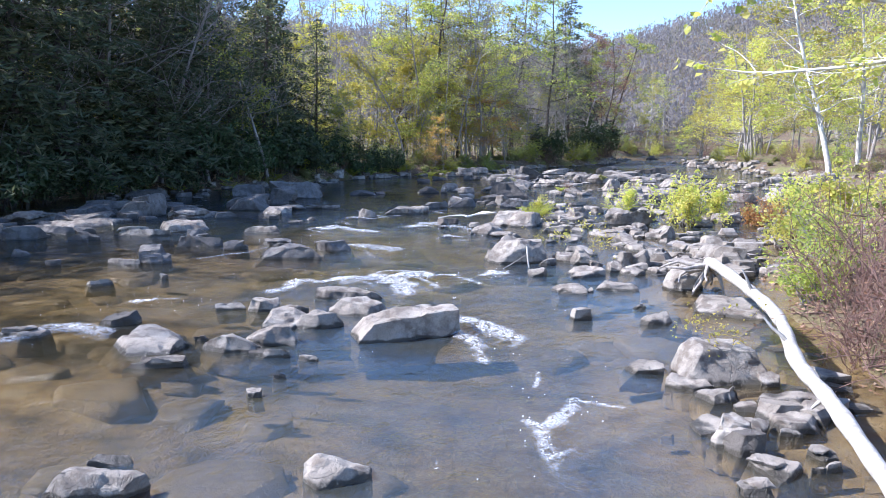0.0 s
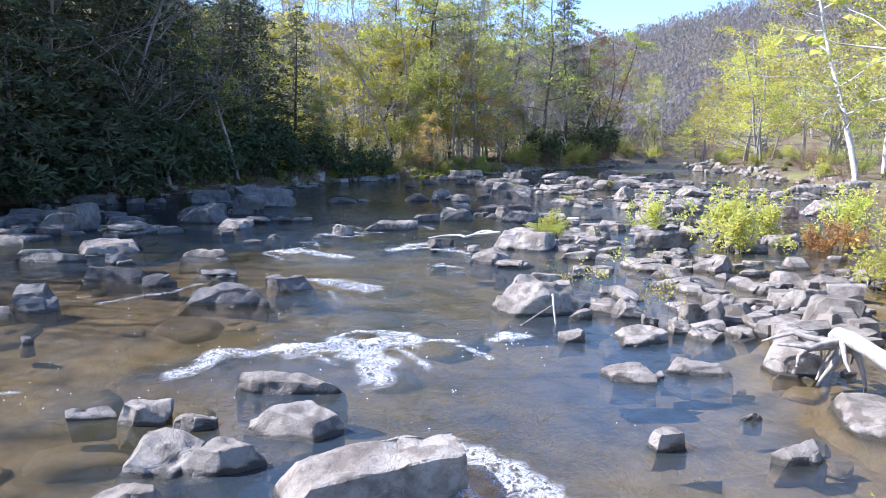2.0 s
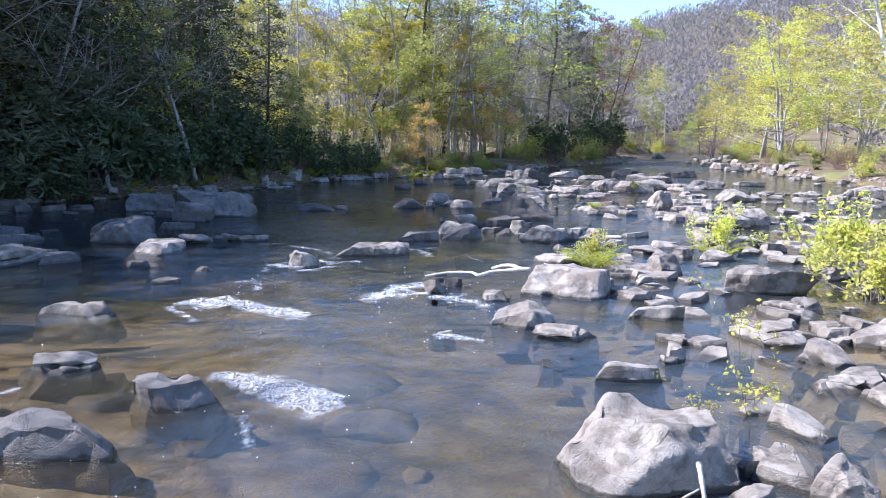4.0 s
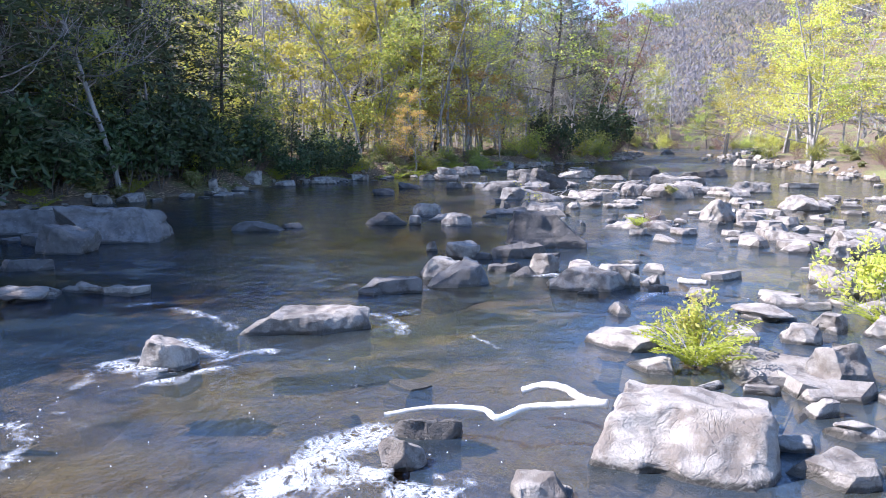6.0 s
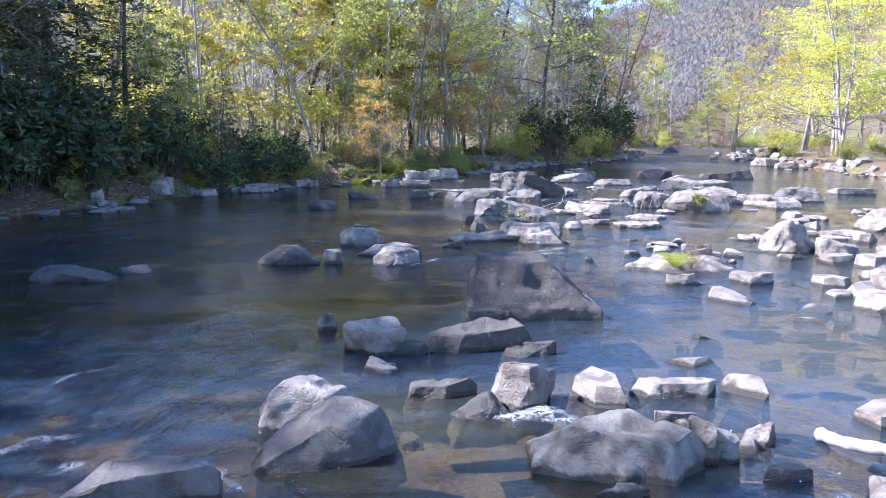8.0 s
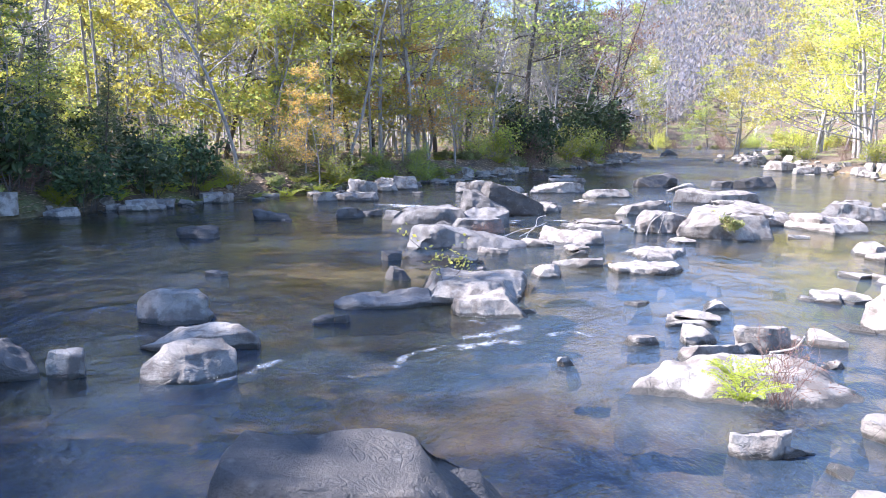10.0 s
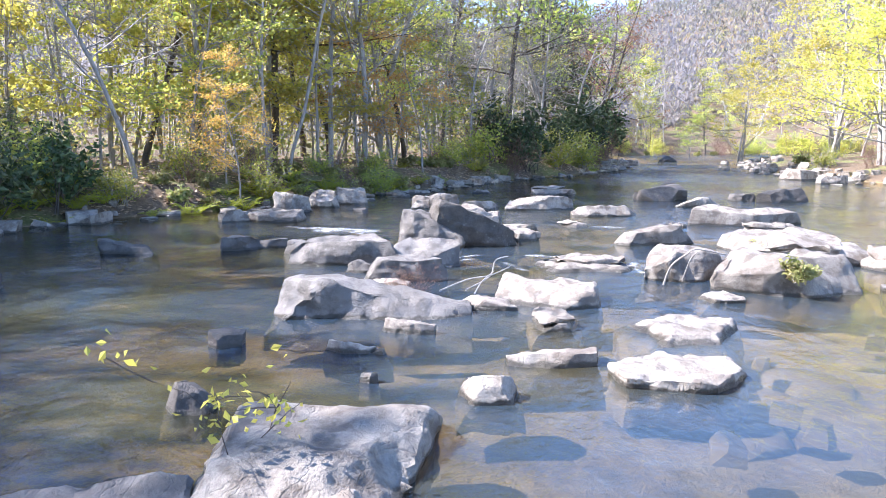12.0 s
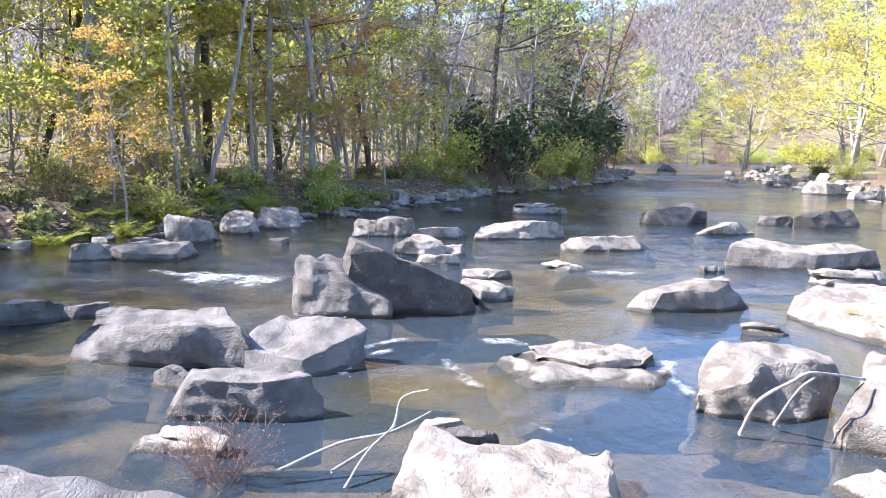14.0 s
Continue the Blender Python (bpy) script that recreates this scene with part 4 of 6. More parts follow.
log = timber("log", [(4.62, 12.9, 0.45), (4.50, 12.4, 0.57), (4.25, 10.21, 0.54), (3.96, 8.65, 0.52), (3.4, 6.99, 0.5), (3.23, 6.03, 0.45), (2.9, 4.66, 0.4), (2.75, 3.9, 0.3)], 0.088, 0.062, LOG_WOOD, "long bleached white fallen trunk lying along the bank")


def root_plate():
    w = Wood(3)
    g = w.rnd
    for _ in range(11):
        w = Wood(g.randrange(9999))
        w.grow(Vector((4.5, 12.55, 0.5)), Vector((g.gauss(-0.2, 0.7), g.gauss(0.6, 0.6), g.gauss(-0.7, 0.5))), g.uniform(0.4, 0.9), 0.05, 5, 5, -0.1, 0.25, 0.3)
        w.mesh("root", BARK_GREY, log)


root_plate()

# ---------------------------------------------------------------- trees, one of each kind, then copies
rnd = random.Random(11)
KINDS = {
    "yellow": [broadleaf(101 + i, 14 + 2 * i, 0.11, BARK_GREY, LEAF_YG, "slender tree with yellow-green autumn leaves", 8, 0.21, 0.28, 24, 0.27, 0.04, 0, 5, 1, 0.6) for i in range(3)],
    "bare": [broadleaf(121 + i, 14 + 2 * i, 0.10, BARK_GREY, LEAF_RUST, "tall grey tree, nearly bare of leaves", 1, 0.09, 0.2, 30, 0.25, 0.13, 0, 7, 1, 0.4) for i in range(3)],
    "orange": [broadleaf(141, 8, 0.07, BARK_GREY, LEAF_OR, "small tree with orange and brown leaves", 12, 0.12, 0.25, 20, 0.42, 0.02, 0, 5, 1, 0.7)],
    "rust": [broadleaf(151, 15, 0.15, BARK_DARK, LEAF_RUST, "tree with rust-brown leaves", 6, 0.17, 0.2, 28, 0.28)],
    "green": [broadleaf(161 + i, 14 + 3 * i, 0.15, BARK_DARK, LEAF_GREEN, "tree with dull green leaves", 9, 0.19, 0.25, 26, 0.27, 0.05, 0, 5, 1, 0.65) for i in range(2)],
    "sycamore": [broadleaf(171 + i, 15 + 2 * i, 0.20, BARK_PALE, LEAF_YG, "pale-barked sycamore with yellow-green leaves", 9, 0.20, 0.22, 28, 0.36, 0.02, 0.0, 6, 1, 0.8) for i in range(2)],
    "bright": [broadleaf(181, 9, 0.06, BARK_GREY, LEAF_YEL, "young tree with bright yellow leaves", 12, 0.17, 0.2, 20, 0.32, 0.03, 0, 5, 1, 0.75)],
    "maple": [broadleaf(221 + i, 13 + 2 * i, 0.16, BARK_GREY, LEAF_YEL if i else LEAF_YG, "spreading tree with yellow-green leaves on the sunny bank", 13, 0.18, 0.10, 30, 0.36, 0.08, 0.03, 5, 2, 0.8) for i in range(2)],
    "slim": [broadleaf(201 + i, 12 + 2 * i, 0.06, BARK_GREY, LEAF_YG, "slim grey tree with sparse yellow-green leaves", 7, 0.10, 0.35, 20, 0.2, 0.14, 0.04, 5, 1, 0.5) for i in range(2)],
    "young": [broadleaf(211, 7, 0.05, BARK_GREY, LEAF_GREEN, "young leafy green tree", 12, 0.11, 0.12, 20, 0.32)],
    "hemlock": [hemlock(191 + i, 15 + 4 * i, 0.22, "dark green hemlock with drooping boughs") for i in range(2)],
}
USED = set()


def plant(kind, x, y, s=1.0, rot=None, i=None, lean=0.0):
    src = KINDS[kind]
    ob = src[rnd.randrange(len(src)) if i is None else i]
    m = pose(x, y, float(ground_height(x, y)) - 0.05, rnd.gauss(0, 2.0), lean + rnd.gauss(0, 2.5), rnd.uniform(0, 360) if rot is None else rot)
    if ob.name not in USED:
        USED.add(ob.name)
        ob.matrix_world = m @ Matrix.Scale(s, 4)
        return ob
    c = copy_thing(ob, m)
    c.scale = (s, s, s)
    return c


def scatter(kinds, count, y0, y1, s0, s1, side, gap, keep, small=0.8, tall=1.25):
    """Trees in a strip s0 to s1 metres back from one bank, no two nearer than gap."""
    tries = 0
    while count and tries < 4000:
        tries += 1
        y = rnd.uniform(y0, y1)
        s = s0 + (s1 - s0) * rnd.random() ** 1.3
        x = float(np.interp(y, LEFT_Y, LEFT_X)) - s if side < 0 else float(np.interp(y, RIGHT_Y, RIGHT_X)) + s
        if bank_distance(x, y) < s0 * 0.6 or any((x - a) ** 2 + (y - b) ** 2 < gap * gap for a, b in keep):
            continue
        if -11 < x < -3 and 52 < y < 64 and side < 0:
            continue
        keep.append((x, y))
        plant(rnd.choice(kinds), x, y, rnd.uniform(small, tall))
        count -= 1


LEFT, RIGHT, bush_later = [], [], []
# the shaded bank: conifers first, leafless trees among them
scatter(["bare", "bare", "slim"], 20, 12, 46, 0.9, 2.6, -1, 2.0, LEFT, 0.9, 1.3)
scatter(["bare", "bare", "young", "bare", "hemlock"], 18, 26, 46, 1.5, 8, -1, 2.2, LEFT, 0.9, 1.25)
scatter(["bare", "green", "bare", "young", "bare"], 14, 4, 30, 2.5, 12, -1, 2.6, LEFT, 0.8, 1.2)
scatter(["hemlock", "green", "bare", "bare", "yellow", "bare"], 22, 0, 44, 3.5, 20, -1, 2.0, LEFT, 0.7, 0.95)
scatter(["bare", "slim", "yellow", "young"], 14, 43, 56, 2.5, 14, -1, 1.8, LEFT, 0.6, 1.0)
for k in range(13):
    y = rnd.uniform(28, 58)
    x = rnd.uniform(-30, -16) if y > 40 else rnd.uniform(-32, -22)
    plant("hemlock" if k % 3 else "green", x, y, rnd.uniform(0.8, 1.05))
    LEFT.append((x, y))
for x, y, s in ((-14.6, 38.5, 0.85), (-14, 42, 0.95), (-12.4, 45, 0.9), (-11.2, 47.5, 0.88), (-10.4, 50.5, 0.85), (-13.2, 50, 0.9), (-9.6, 48.5, 0.4), (-14.5, 52.5, 0.7), (-17, 54, 0.75), (-15.5, 45.5, 1.0), (-12.9, 42.5, 0.6), (-8.6, 51.6, 0.55), (-7.2, 52.6, 0.24), (-6.0, 54.2, 0.2), (-9.0, 57.5, 0.24), (-7.4, 58.2, 0.2), (-10.6, 58.8, 0.3), (-5.0, 55.6, 0.16), (-18.4, 33, 1.0), (-18.2, 29.8, 1.05), (-17.8, 31.6, 1.1), (-18.2, 30.5, 0.62), (-17.4, 34.8, 1.1), (-19.4, 27.8, 0.62), (-18.8, 24.5, 0.6), (-16.2, 37.0, 1.1), (-16.6, 40.2, 0.9), (-19.5, 36, 1.2), (-18.5, 40, 0.95), (-16, 50, 0.6), (-20, 52, 0.8), (-17.5, 46.5, 0.8), (-22, 57, 0.8)):
    plant("hemlock", x, y, s)
    bush_later.append((x + 1.5, y - 1.0))
    LEFT.append((x, y))
# the wooded point
scatter(["yellow", "bare", "green"], 9, 54, 80, 3.0, 14, -1, 3.2, LEFT)
scatter(["bare", "bare", "slim", "slim"], 40, 52, 86, 1.8, 15, -1, 1.3, LEFT)
scatter(["yellow", "bare", "green", "bare"], 8, 56, 80, 4.0, 12, -1, 2.6, LEFT)
scatter(["bare", "rust", "green", "bare", "hemlock"], 18, 76, 114, 1.5, 14, -1, 2.0, LEFT)
scatter(["bare", "yellow", "hemlock"], 14, 0, 46, 15, 32, -1, 3.0, LEFT)
scatter(["bare", "yellow", "slim"], 9, 52, 100, 15, 32, -1, 3.0, LEFT)
scatter(["bright", "bright", "young"], 20, 46, 76, 3.0, 15, -1, 1.8, LEFT)
scatter(["bare", "slim", "bright", "young"], 14, 44, 72, 9, 24, -1, 2.2, LEFT, 0.6, 0.85)
# the sunny bank
for x, y, s, k in ((31, 76, 1.0, 0), (33, 84, 1.0, 1), (36, 73, 1.0, 0), (28.7, 71.2, 0.9, 1), (38, 92, 1.0, 0), (42, 100, 1.0, 1), (36, 64, 1.0, 1), (40, 80, 1.1, 0), (34, 100, 0.8, 1), (44, 70, 1.1, 0), (34.5, 56, 0.9, 0), (46, 88, 1.1, 1)):
    plant("maple", x, y, s, None, k)
scatter(["bare", "yellow", "bare", "young"], 22, 24, 118, 7, 40, 1, 4.0, RIGHT)
plant("sycamore", 25.0, 48.8, 1.0, 200, 0)
plant("sycamore", 28.5, 52.0, 0.9, 100, 1)
plant("rust", 21, 99, 1.05)
plant("rust", 19, 92, 1.0)
# beyond the bend
for x, y, s in ((24, 124, 1.1), (26, 127, 1.2), (30, 125, 1.0), (35, 128, 1.2), (40, 127, 1.0), (22, 122, 0.7)):
    plant("young", x, y, s)
for k in range(26):
    plant(rnd.choice(["bare", "bare", "green", "yellow", "sycamore"]), rnd.uniform(22, 80), rnd.uniform(124, 165), rnd.uniform(0.6, 1.0))


def leaning_sycamore():
    """A near sycamore on the bank whose long limbs reach out over the river."""
    root = new("tree")
    w = Wood(61)
    g = w.rnd
    spots = []
    trunk = w.grow(Vector((9.2, 11.2, -0.3)), Vector((-0.06, 0.02, 1)), 11.0, 0.17, 10, 9, 0.03, 0.04, 0.3)
    for k, way, ln in ((0.42, (-1.0, 0.28, 0.10), 5.6), (0.52, (-1.0, 0.55, 0.12), 5.2), (0.40, (-0.8, 1.0, 0.05), 4.6), (0.62, (-1.0, 0.1, 0.35), 4.5), (0.7, (0.6, 0.8, 0.4), 4.0), (0.8, (0.3, -0.9, 0.5), 3.6)):
        p, _d = along(trunk, k)
        br = w.grow(p, Vector(way), ln, 0.05, 9, 6, 0.0, 0.10, 0.2)
        for _ in range(15):
            q, d = along(br, g.uniform(0.25, 1.0))
            tw = w.grow(q, d + Vector((g.gauss(0, 0.6), g.gauss(0, 0.6), g.gauss(-0.05, 0.4))), g.uniform(0.5, 1.3), 0.012, 4, 4, 0.0, 0.2, 0.3)
            for _ in range(9):
                m, _d = along(tw, g.uniform(0.3, 1))
                spots.append(m + Vector((g.gauss(0, 0.07), g.gauss(0, 0.07), g.gauss(-0.04, 0.06))))
    w.mesh("trunk", BARK_PALE, root)
    leaf_mesh("crown", spots, 0.15, LEAF_YG, root, 61, 0.9, 0.35, 0.1)
    tagged(root, "pale-barked sycamore leaning its limbs over the river", "tree", "trees on the banks")


leaning_sycamore()
for kind, x, y, s in (("yellow", -5.5, 63.5, 0.9), ("yellow", -3.6, 65.5, 1.0), ("bright", -7.6, 60.5, 1.1), ("bright", -5.0, 61.0, 0.9), ("maple", -9.5, 65.5, 0.8), ("bright", -2.2, 63.0, 1.0), ("yellow", -11.5, 62.0, 0.8), ("bright", 1.6, 64.5, 1.1), ("maple", 3.6, 70.0, 0.9)):
    plant(kind, x, y, s)
plant("orange", 0.0, 58.0, 0.45)
plant("orange", -0.6, 59.0, 0.5)
plant("orange", 5.5, 67.5, 0.75)
plant("orange", 3.0, 65.0, 0.7)


def woods_interior():
    """Leaves and thin stems deep in the woods, past counting."""
    g = np.random.default_rng(8)
    n = 26000
    y = g.uniform(-6, 50, n)
    x = np.interp(y, LEFT_Y, LEFT_X) - 13 - 34 * g.random(n) ** 1.2
    lump = np.sin(x * 0.7) * np.sin(y * 0.6 + x * 0.2)
    z = ground_height(x, y) + 0.3 + 13 * g.random(n) ** 1.15
    keep = lump + g.normal(0, 0.5, n) > -0.25
    ob = leaf_mesh("woods_foliage", np.stack([x, y, z], 1)[keep], 0.36, WOODS_LEAF, None, 8, 0.7, 0.3, 0.1)
    tagged(ob, "yellowing leaves deep in the woods", "foliage", kind="stuff")
    n = 2600
    y = g.uniform(44, 110, n)
    x = np.interp(y, LEFT_Y, LEFT_X) - 16 - 30 * g.random(n)
    lump = np.sin(x * 0.5) * np.sin(y * 0.45 + x * 0.25)
    z = ground_height(x, y) + 0.4 + 8 * g.random(n)
    keep = lump + g.normal(0, 0.5, n) > 0.1
    ob = leaf_mesh("point_foliage", np.stack([x, y, z], 1)[keep], 0.42, WOODS_LEAF, None, 28, 0.7, 0.3, 0.1)
    tagged(ob, "yellow-green leaves deep in the wooded point", "foliage", kind="stuff")
    n = 24000
    y = g.uniform(40, 112, n)
    x = np.interp(y, LEFT_Y, LEFT_X) - 4 - 30 * g.random(n)
    lump = np.sin(x * 1.1 + 2 * np.sin(y * 0.4)) * np.sin(y * 0.9 + x * 0.3)
    z = ground_height(x, y) + 0.1 + 3.6 * g.random(n) ** 1.6
    keep = lump + g.normal(0, 0.35, n) > 0.05
    ob = leaf_mesh("understory", np.stack([x, y, z], 1)[keep], 0.26, UNDER_LEAF, None, 38, 0.6, 0.35, 0.1)
    tagged(ob, "dull green and brown brush under the trees", "undergrowth", kind="stuff")
    n = 26000
    y = g.uniform(46, 150, n)
    x = np.interp(y, LEFT_Y, LEFT_X) - 11 - 40 * g.random(n)
    z = ground_height(x, y) + 0.2 + 15 * g.random(n)
    ob = leaf_mesh("woods_twigs", np.stack([x, y, z], 1), 1.25, TWIG_GREY, None, 88, 0.045, 0.0, 0.6)
    tagged(ob, "bare grey twigs deep in the woods", "twigs", kind="stuff")
    w = Wood(9)
    q = w.rnd
    for _ in range(300):
        yy = q.uniform(-6, 128)
        xx = float(np.interp(yy, LEFT_Y, LEFT_X)) - 9 - 34 * q.random()
        h = q.uniform(6, 15)
        zz = float(ground_height(xx, yy))
        w.limb([Vector((xx, yy, zz - 0.3)), Vector((xx + q.gauss(0, 0.3), yy, zz + h * 0.5)), Vector((xx + q.gauss(0, 0.6), yy, zz + h))], [q.uniform(0.04, 0.10), 0.045, 0.02], 5)
    tagged(w.mesh("woods_undergrowth", BARK_GREY, None), "thin grey stems deep in the woods", "trees", kind="stuff")


woods_interior()


def fallen_leaves():
    g = np.random.default_rng(18)
    n = 16000
    y = g.uniform(20, 84, n)
    x = np.interp(y, LEFT_Y, LEFT_X) - 0.4 - 11 * g.random(n) ** 1.5
    z = ground_height(x, y) + 0.03
    ob = leaf_mesh("leaf_litter", np.stack([x, y, z], 1), 0.15, LITTER, None, 18, 0.7, 0.85, 0.0)
    tagged(ob, "brown fallen leaves strewn over the bank", "leaf litter", kind="stuff")
    n = 5000
    y = g.uniform(2, 22, n)
    x = np.interp(y, RIGHT_Y, RIGHT_X) + 0.1 + 6 * g.random(n) ** 1.3
    z = ground_height(x, y) + 0.02
    ob = leaf_mesh("leaf_litter", np.stack([x, y, z], 1), 0.11, LITTER, None, 19, 0.6, 0.8, 0.0)
    tagged(ob, "brown fallen leaves on the bank behind the log", "leaf litter", kind="stuff")
    n = 1500
    y = g.uniform(2, 20, n)
    x = np.interp(y, RIGHT_Y, RIGHT_X) + 0.3 + 5 * g.random(n)
    z = ground_height(x, y) + 0.05 + 0.25 * g.random(n) ** 2
    ob = leaf_mesh("twigs", np.stack([x, y, z], 1), 0.6, TWIG_RED, None, 20, 0.03, 0.5, 0.0)
    tagged(ob, "dead brown twigs strewn on the bank", "twigs", kind="stuff")


fallen_leaves()

# ---------------------------------------------------------------- shrubs and ferns
SHRUBS = {
    "rhodo": shrub(301, 2.2, 2.6, LEAF_RHODO, BARK_DARK, "dark evergreen shrub on the bank", 1050, 0.23, 12),
    "twiggy": shrub(302, 1.7, 2.2, LEAF_RUST, TWIG_RED, "reddish-brown twiggy shrub, nearly bare", 300, 0.06, 30, "shrub", "shrub", 0.4, 0.3),
    "yellow": shrub(303, 1.5, 1.5, LEAF_YG, BARK_GREY, "yellow-green willow shrub among the stones", 1100, 0.13, 14),
    "orange": shrub(304, 0.8, 1.2, LEAF_OR, TWIG_RED, "low orange-leaved shrub on the gravel bar", 900, 0.09, 16),
    "grass": shrub(305, 0.6, 0.9, LEAF_GRASS, BARK_GREY, "tuft of dry grass and weeds", 500, 0.18, 14, "grass_tuft", "grass"),
    "green": shrub(306, 1.3, 1.6, LEAF_GREEN, BARK_GREY, "leafy green shrub at the water's edge", 1300, 0.095, 14),
}
FERN = fern(311, 0.75, "yellow-green fern clump on the bank", 20)


def bush(kind, x, y, s=1.0, z=None):
    ob = FERN if kind == "fern" else SHRUBS[kind]
    m = pose(x, y, (max(float(ground_height(x, y)), -0.05) if z is None else z) - 0.03, 0, 0, rnd.uniform(0, 360))
    if ob.name not in USED:
        USED.add(ob.name)
        ob.matrix_world = m @ Matrix.Scale(s, 4)
        return
    copy_thing(ob, m).scale = (s, s, s)


for bx, by, kind, s in (
    (3.4, 25.9, "yellow", 0.5), (7.0, 28.5, "yellow", 0.7), (8.0, 25.2, "yellow", 1.0), (8.9, 24.6, "yellow", 0.9),
    (9.8, 22.9, "orange", 1.0), (10.6, 23.6, "orange", 0.9), (5.6, 11.2, "green", 0.8), (6.6, 12.6, "green", 1.0), (7.4, 14.5, "green", 1.1),
    (5.2, 9.2, "twiggy", 0.9), (5.1, 7.4, "twiggy", 1.0), (5.6, 8.3, "twiggy", 1.1), (6.1, 9.6, "twiggy", 1.1), (5.9, 10.6, "twiggy", 1.0), (5.0, 6.2, "twiggy", 0.9), (4.7, 5.2, "twiggy", 0.8), (4.9, 8.4, "twiggy", 0.8), (5.6, 6.6, "twiggy", 1.1), (6.6, 8.4, "twiggy", 1.2), (6.4, 7.0, "green", 0.9), (8.3, 18.0, "yellow", 0.8), (7.4, 22.6, "yellow", 0.9),
    (6.4, 27.0, "fern", 1.0), (9.6, 19.5, "twiggy", 0.9), (11.5, 21.5, "yellow", 1.2),
    (10.5, 26.5, "twiggy", 0.7), (12.5, 27.0, "yellow", 0.9), (14.5, 30.0, "yellow", 0.8),
):
    bush(kind, bx, by, s)
for x, y in bush_later:
    bush("rhodo", x, y, rnd.uniform(0.7, 1.1))
for k in range(52):
    y = rnd.uniform(10, 51)
    bush("rhodo", float(np.interp(y, LEFT_Y, LEFT_X)) - rnd.uniform(1.0, 6), y, rnd.uniform(0.8, 1.5))
for k in range(26):
    y = rnd.uniform(50, 100)
    s = rnd.uniform(0.9, 6)
    bush(rnd.choice(["grass", "green", "twiggy", "twiggy", "fern"]), float(np.interp(y, LEFT_Y, LEFT_X)) - s, y, rnd.uniform(0.5, 1.1))
for k in range(30):
    y = rnd.uniform(70, 100)
    bush(rnd.choice(["twiggy", "twiggy", "rhodo", "green"]), float(np.interp(y, LEFT_Y, LEFT_X)) - rnd.uniform(0.4, 3.5), y, rnd.uniform(1.0, 1.9))
for k in range(40):
    y = rnd.uniform(52, 66)
    bush(rnd.choice(["fern", "fern", "grass", "green"]), float(np.interp(y, LEFT_Y, LEFT_X)) - rnd.uniform(0.1, 1.8), y, rnd.uniform(0.6, 1.0))
for k in range(10):
    y = rnd.uniform(46, 62)
    bush(rnd.choice(["green", "yellow", "fern"]), float(np.interp(y, LEFT_Y, LEFT_X)) - rnd.uniform(0.8, 4), y, rnd.uniform(0.8, 1.4))
for k in range(100):
    y = rnd.uniform(28, 82)
    bush(rnd.choice(["fern", "grass", "grass"]), float(np.interp(y, LEFT_Y, LEFT_X)) - rnd.uniform(0.2, 2.6), y, rnd.uniform(0.6, 1.1))
for k in range(80):
    y = rnd.uniform(18, 118)
    bush(rnd.choice(["twiggy", "yellow", "grass", "green"]), float(np.interp(y, RIGHT_Y, RIGHT_X)) + rnd.uniform(0.8, 9), y, rnd.uniform(0.7, 1.3))

for k in range(60):
    bush(rnd.choice(["twiggy", "yellow", "grass", "green", "twiggy"]), rnd.uniform(20, 62), rnd.uniform(121, 134), rnd.uniform(0.8, 1.6))

# ---------------------------------------------------------------- far woods on the ridge
def far_woods():
    """Thin upright sprays of twigs for each leafless crown on the ridge."""
    g = np.random.default_rng(41)
    bearing, far = g.uniform(-0.65, 0.95, 16000), g.uniform(122, 345, 16000)
    x, y = far * np.sin(bearing), far * np.cos(bearing)
    keep = (bank_distance(x, y) > 5) & (y > 60)
    x, y = np.repeat(x[keep], 21), np.repeat(y[keep], 21)
    h, r = np.repeat(g.uniform(5, 9, keep.sum()), 21), np.repeat(g.uniform(1.8, 3.4, keep.sum()), 21)
    n = len(x)
    a, k = g.uniform(0, 6.283, n), g.random(n)
    rr = r * np.sqrt(g.random(n)) * (0.35 + 0.75 * np.sin(3.0 * k))
    p = np.stack([x + rr * np.cos(a), y + rr * np.sin(a), ground_height(x, y) + h * (0.2 + 0.8 * k)], 1)
    q = g.uniform(0.28, 0.62, n)[:, None]
    up = np.stack([g.normal(0, 0.8, n), g.normal(0, 0.8, n), np.ones(n)], 1)
    up *= 1.2 * q / np.linalg.norm(up, axis=1)[:, None]
    sd = np.stack([g.normal(0, 1, n), g.normal(0, 1, n), g.normal(0, 0.2, n)], 1)
    sd *= 0.42 * q / np.linalg.norm(sd, axis=1)[:, None]
    v = np.stack([p - up, p + sd, p + up, p - sd], 1).reshape(-1, 3)
    ob = link_mesh("far_woods", v.tolist(), np.arange(n * 4).reshape(n, 4).tolist(), FAR_WOODS, smooth=False)
    tagged(ob, "grey-brown leafless woods on a far ridge", "woods", kind="stuff")


far_woods()

# ---------------------------------------------------------------- rocks in the river, downstream to upstream
rock(-2.60, 5.29, 0.80, 0.26, 0.20, 3, 438, "b")
rock(2.35, 5.31, 0.28, 0.25, 0.08, 7, 623, "s")
rock(-0.83, 5.56, 0.53, 0.39, 0.15, 8, 531, "n")
rock(3.04, 5.64, 0.27, 0.09, 0.08, 12, 682, "n")
rock(2.64, 5.66, 0.42, 0.45, 0.09, 7, 670, "s")
rock(-2.71, 5.80, 0.35, 0.12, 0.09, 12, 486, "n")
rock(3.17, 5.97, 0.26, 0.26, 0.08, -13, 720, "s")
rock(2.53, 6.01, 0.29, 0.22, 0.21, -1, 701, "d")
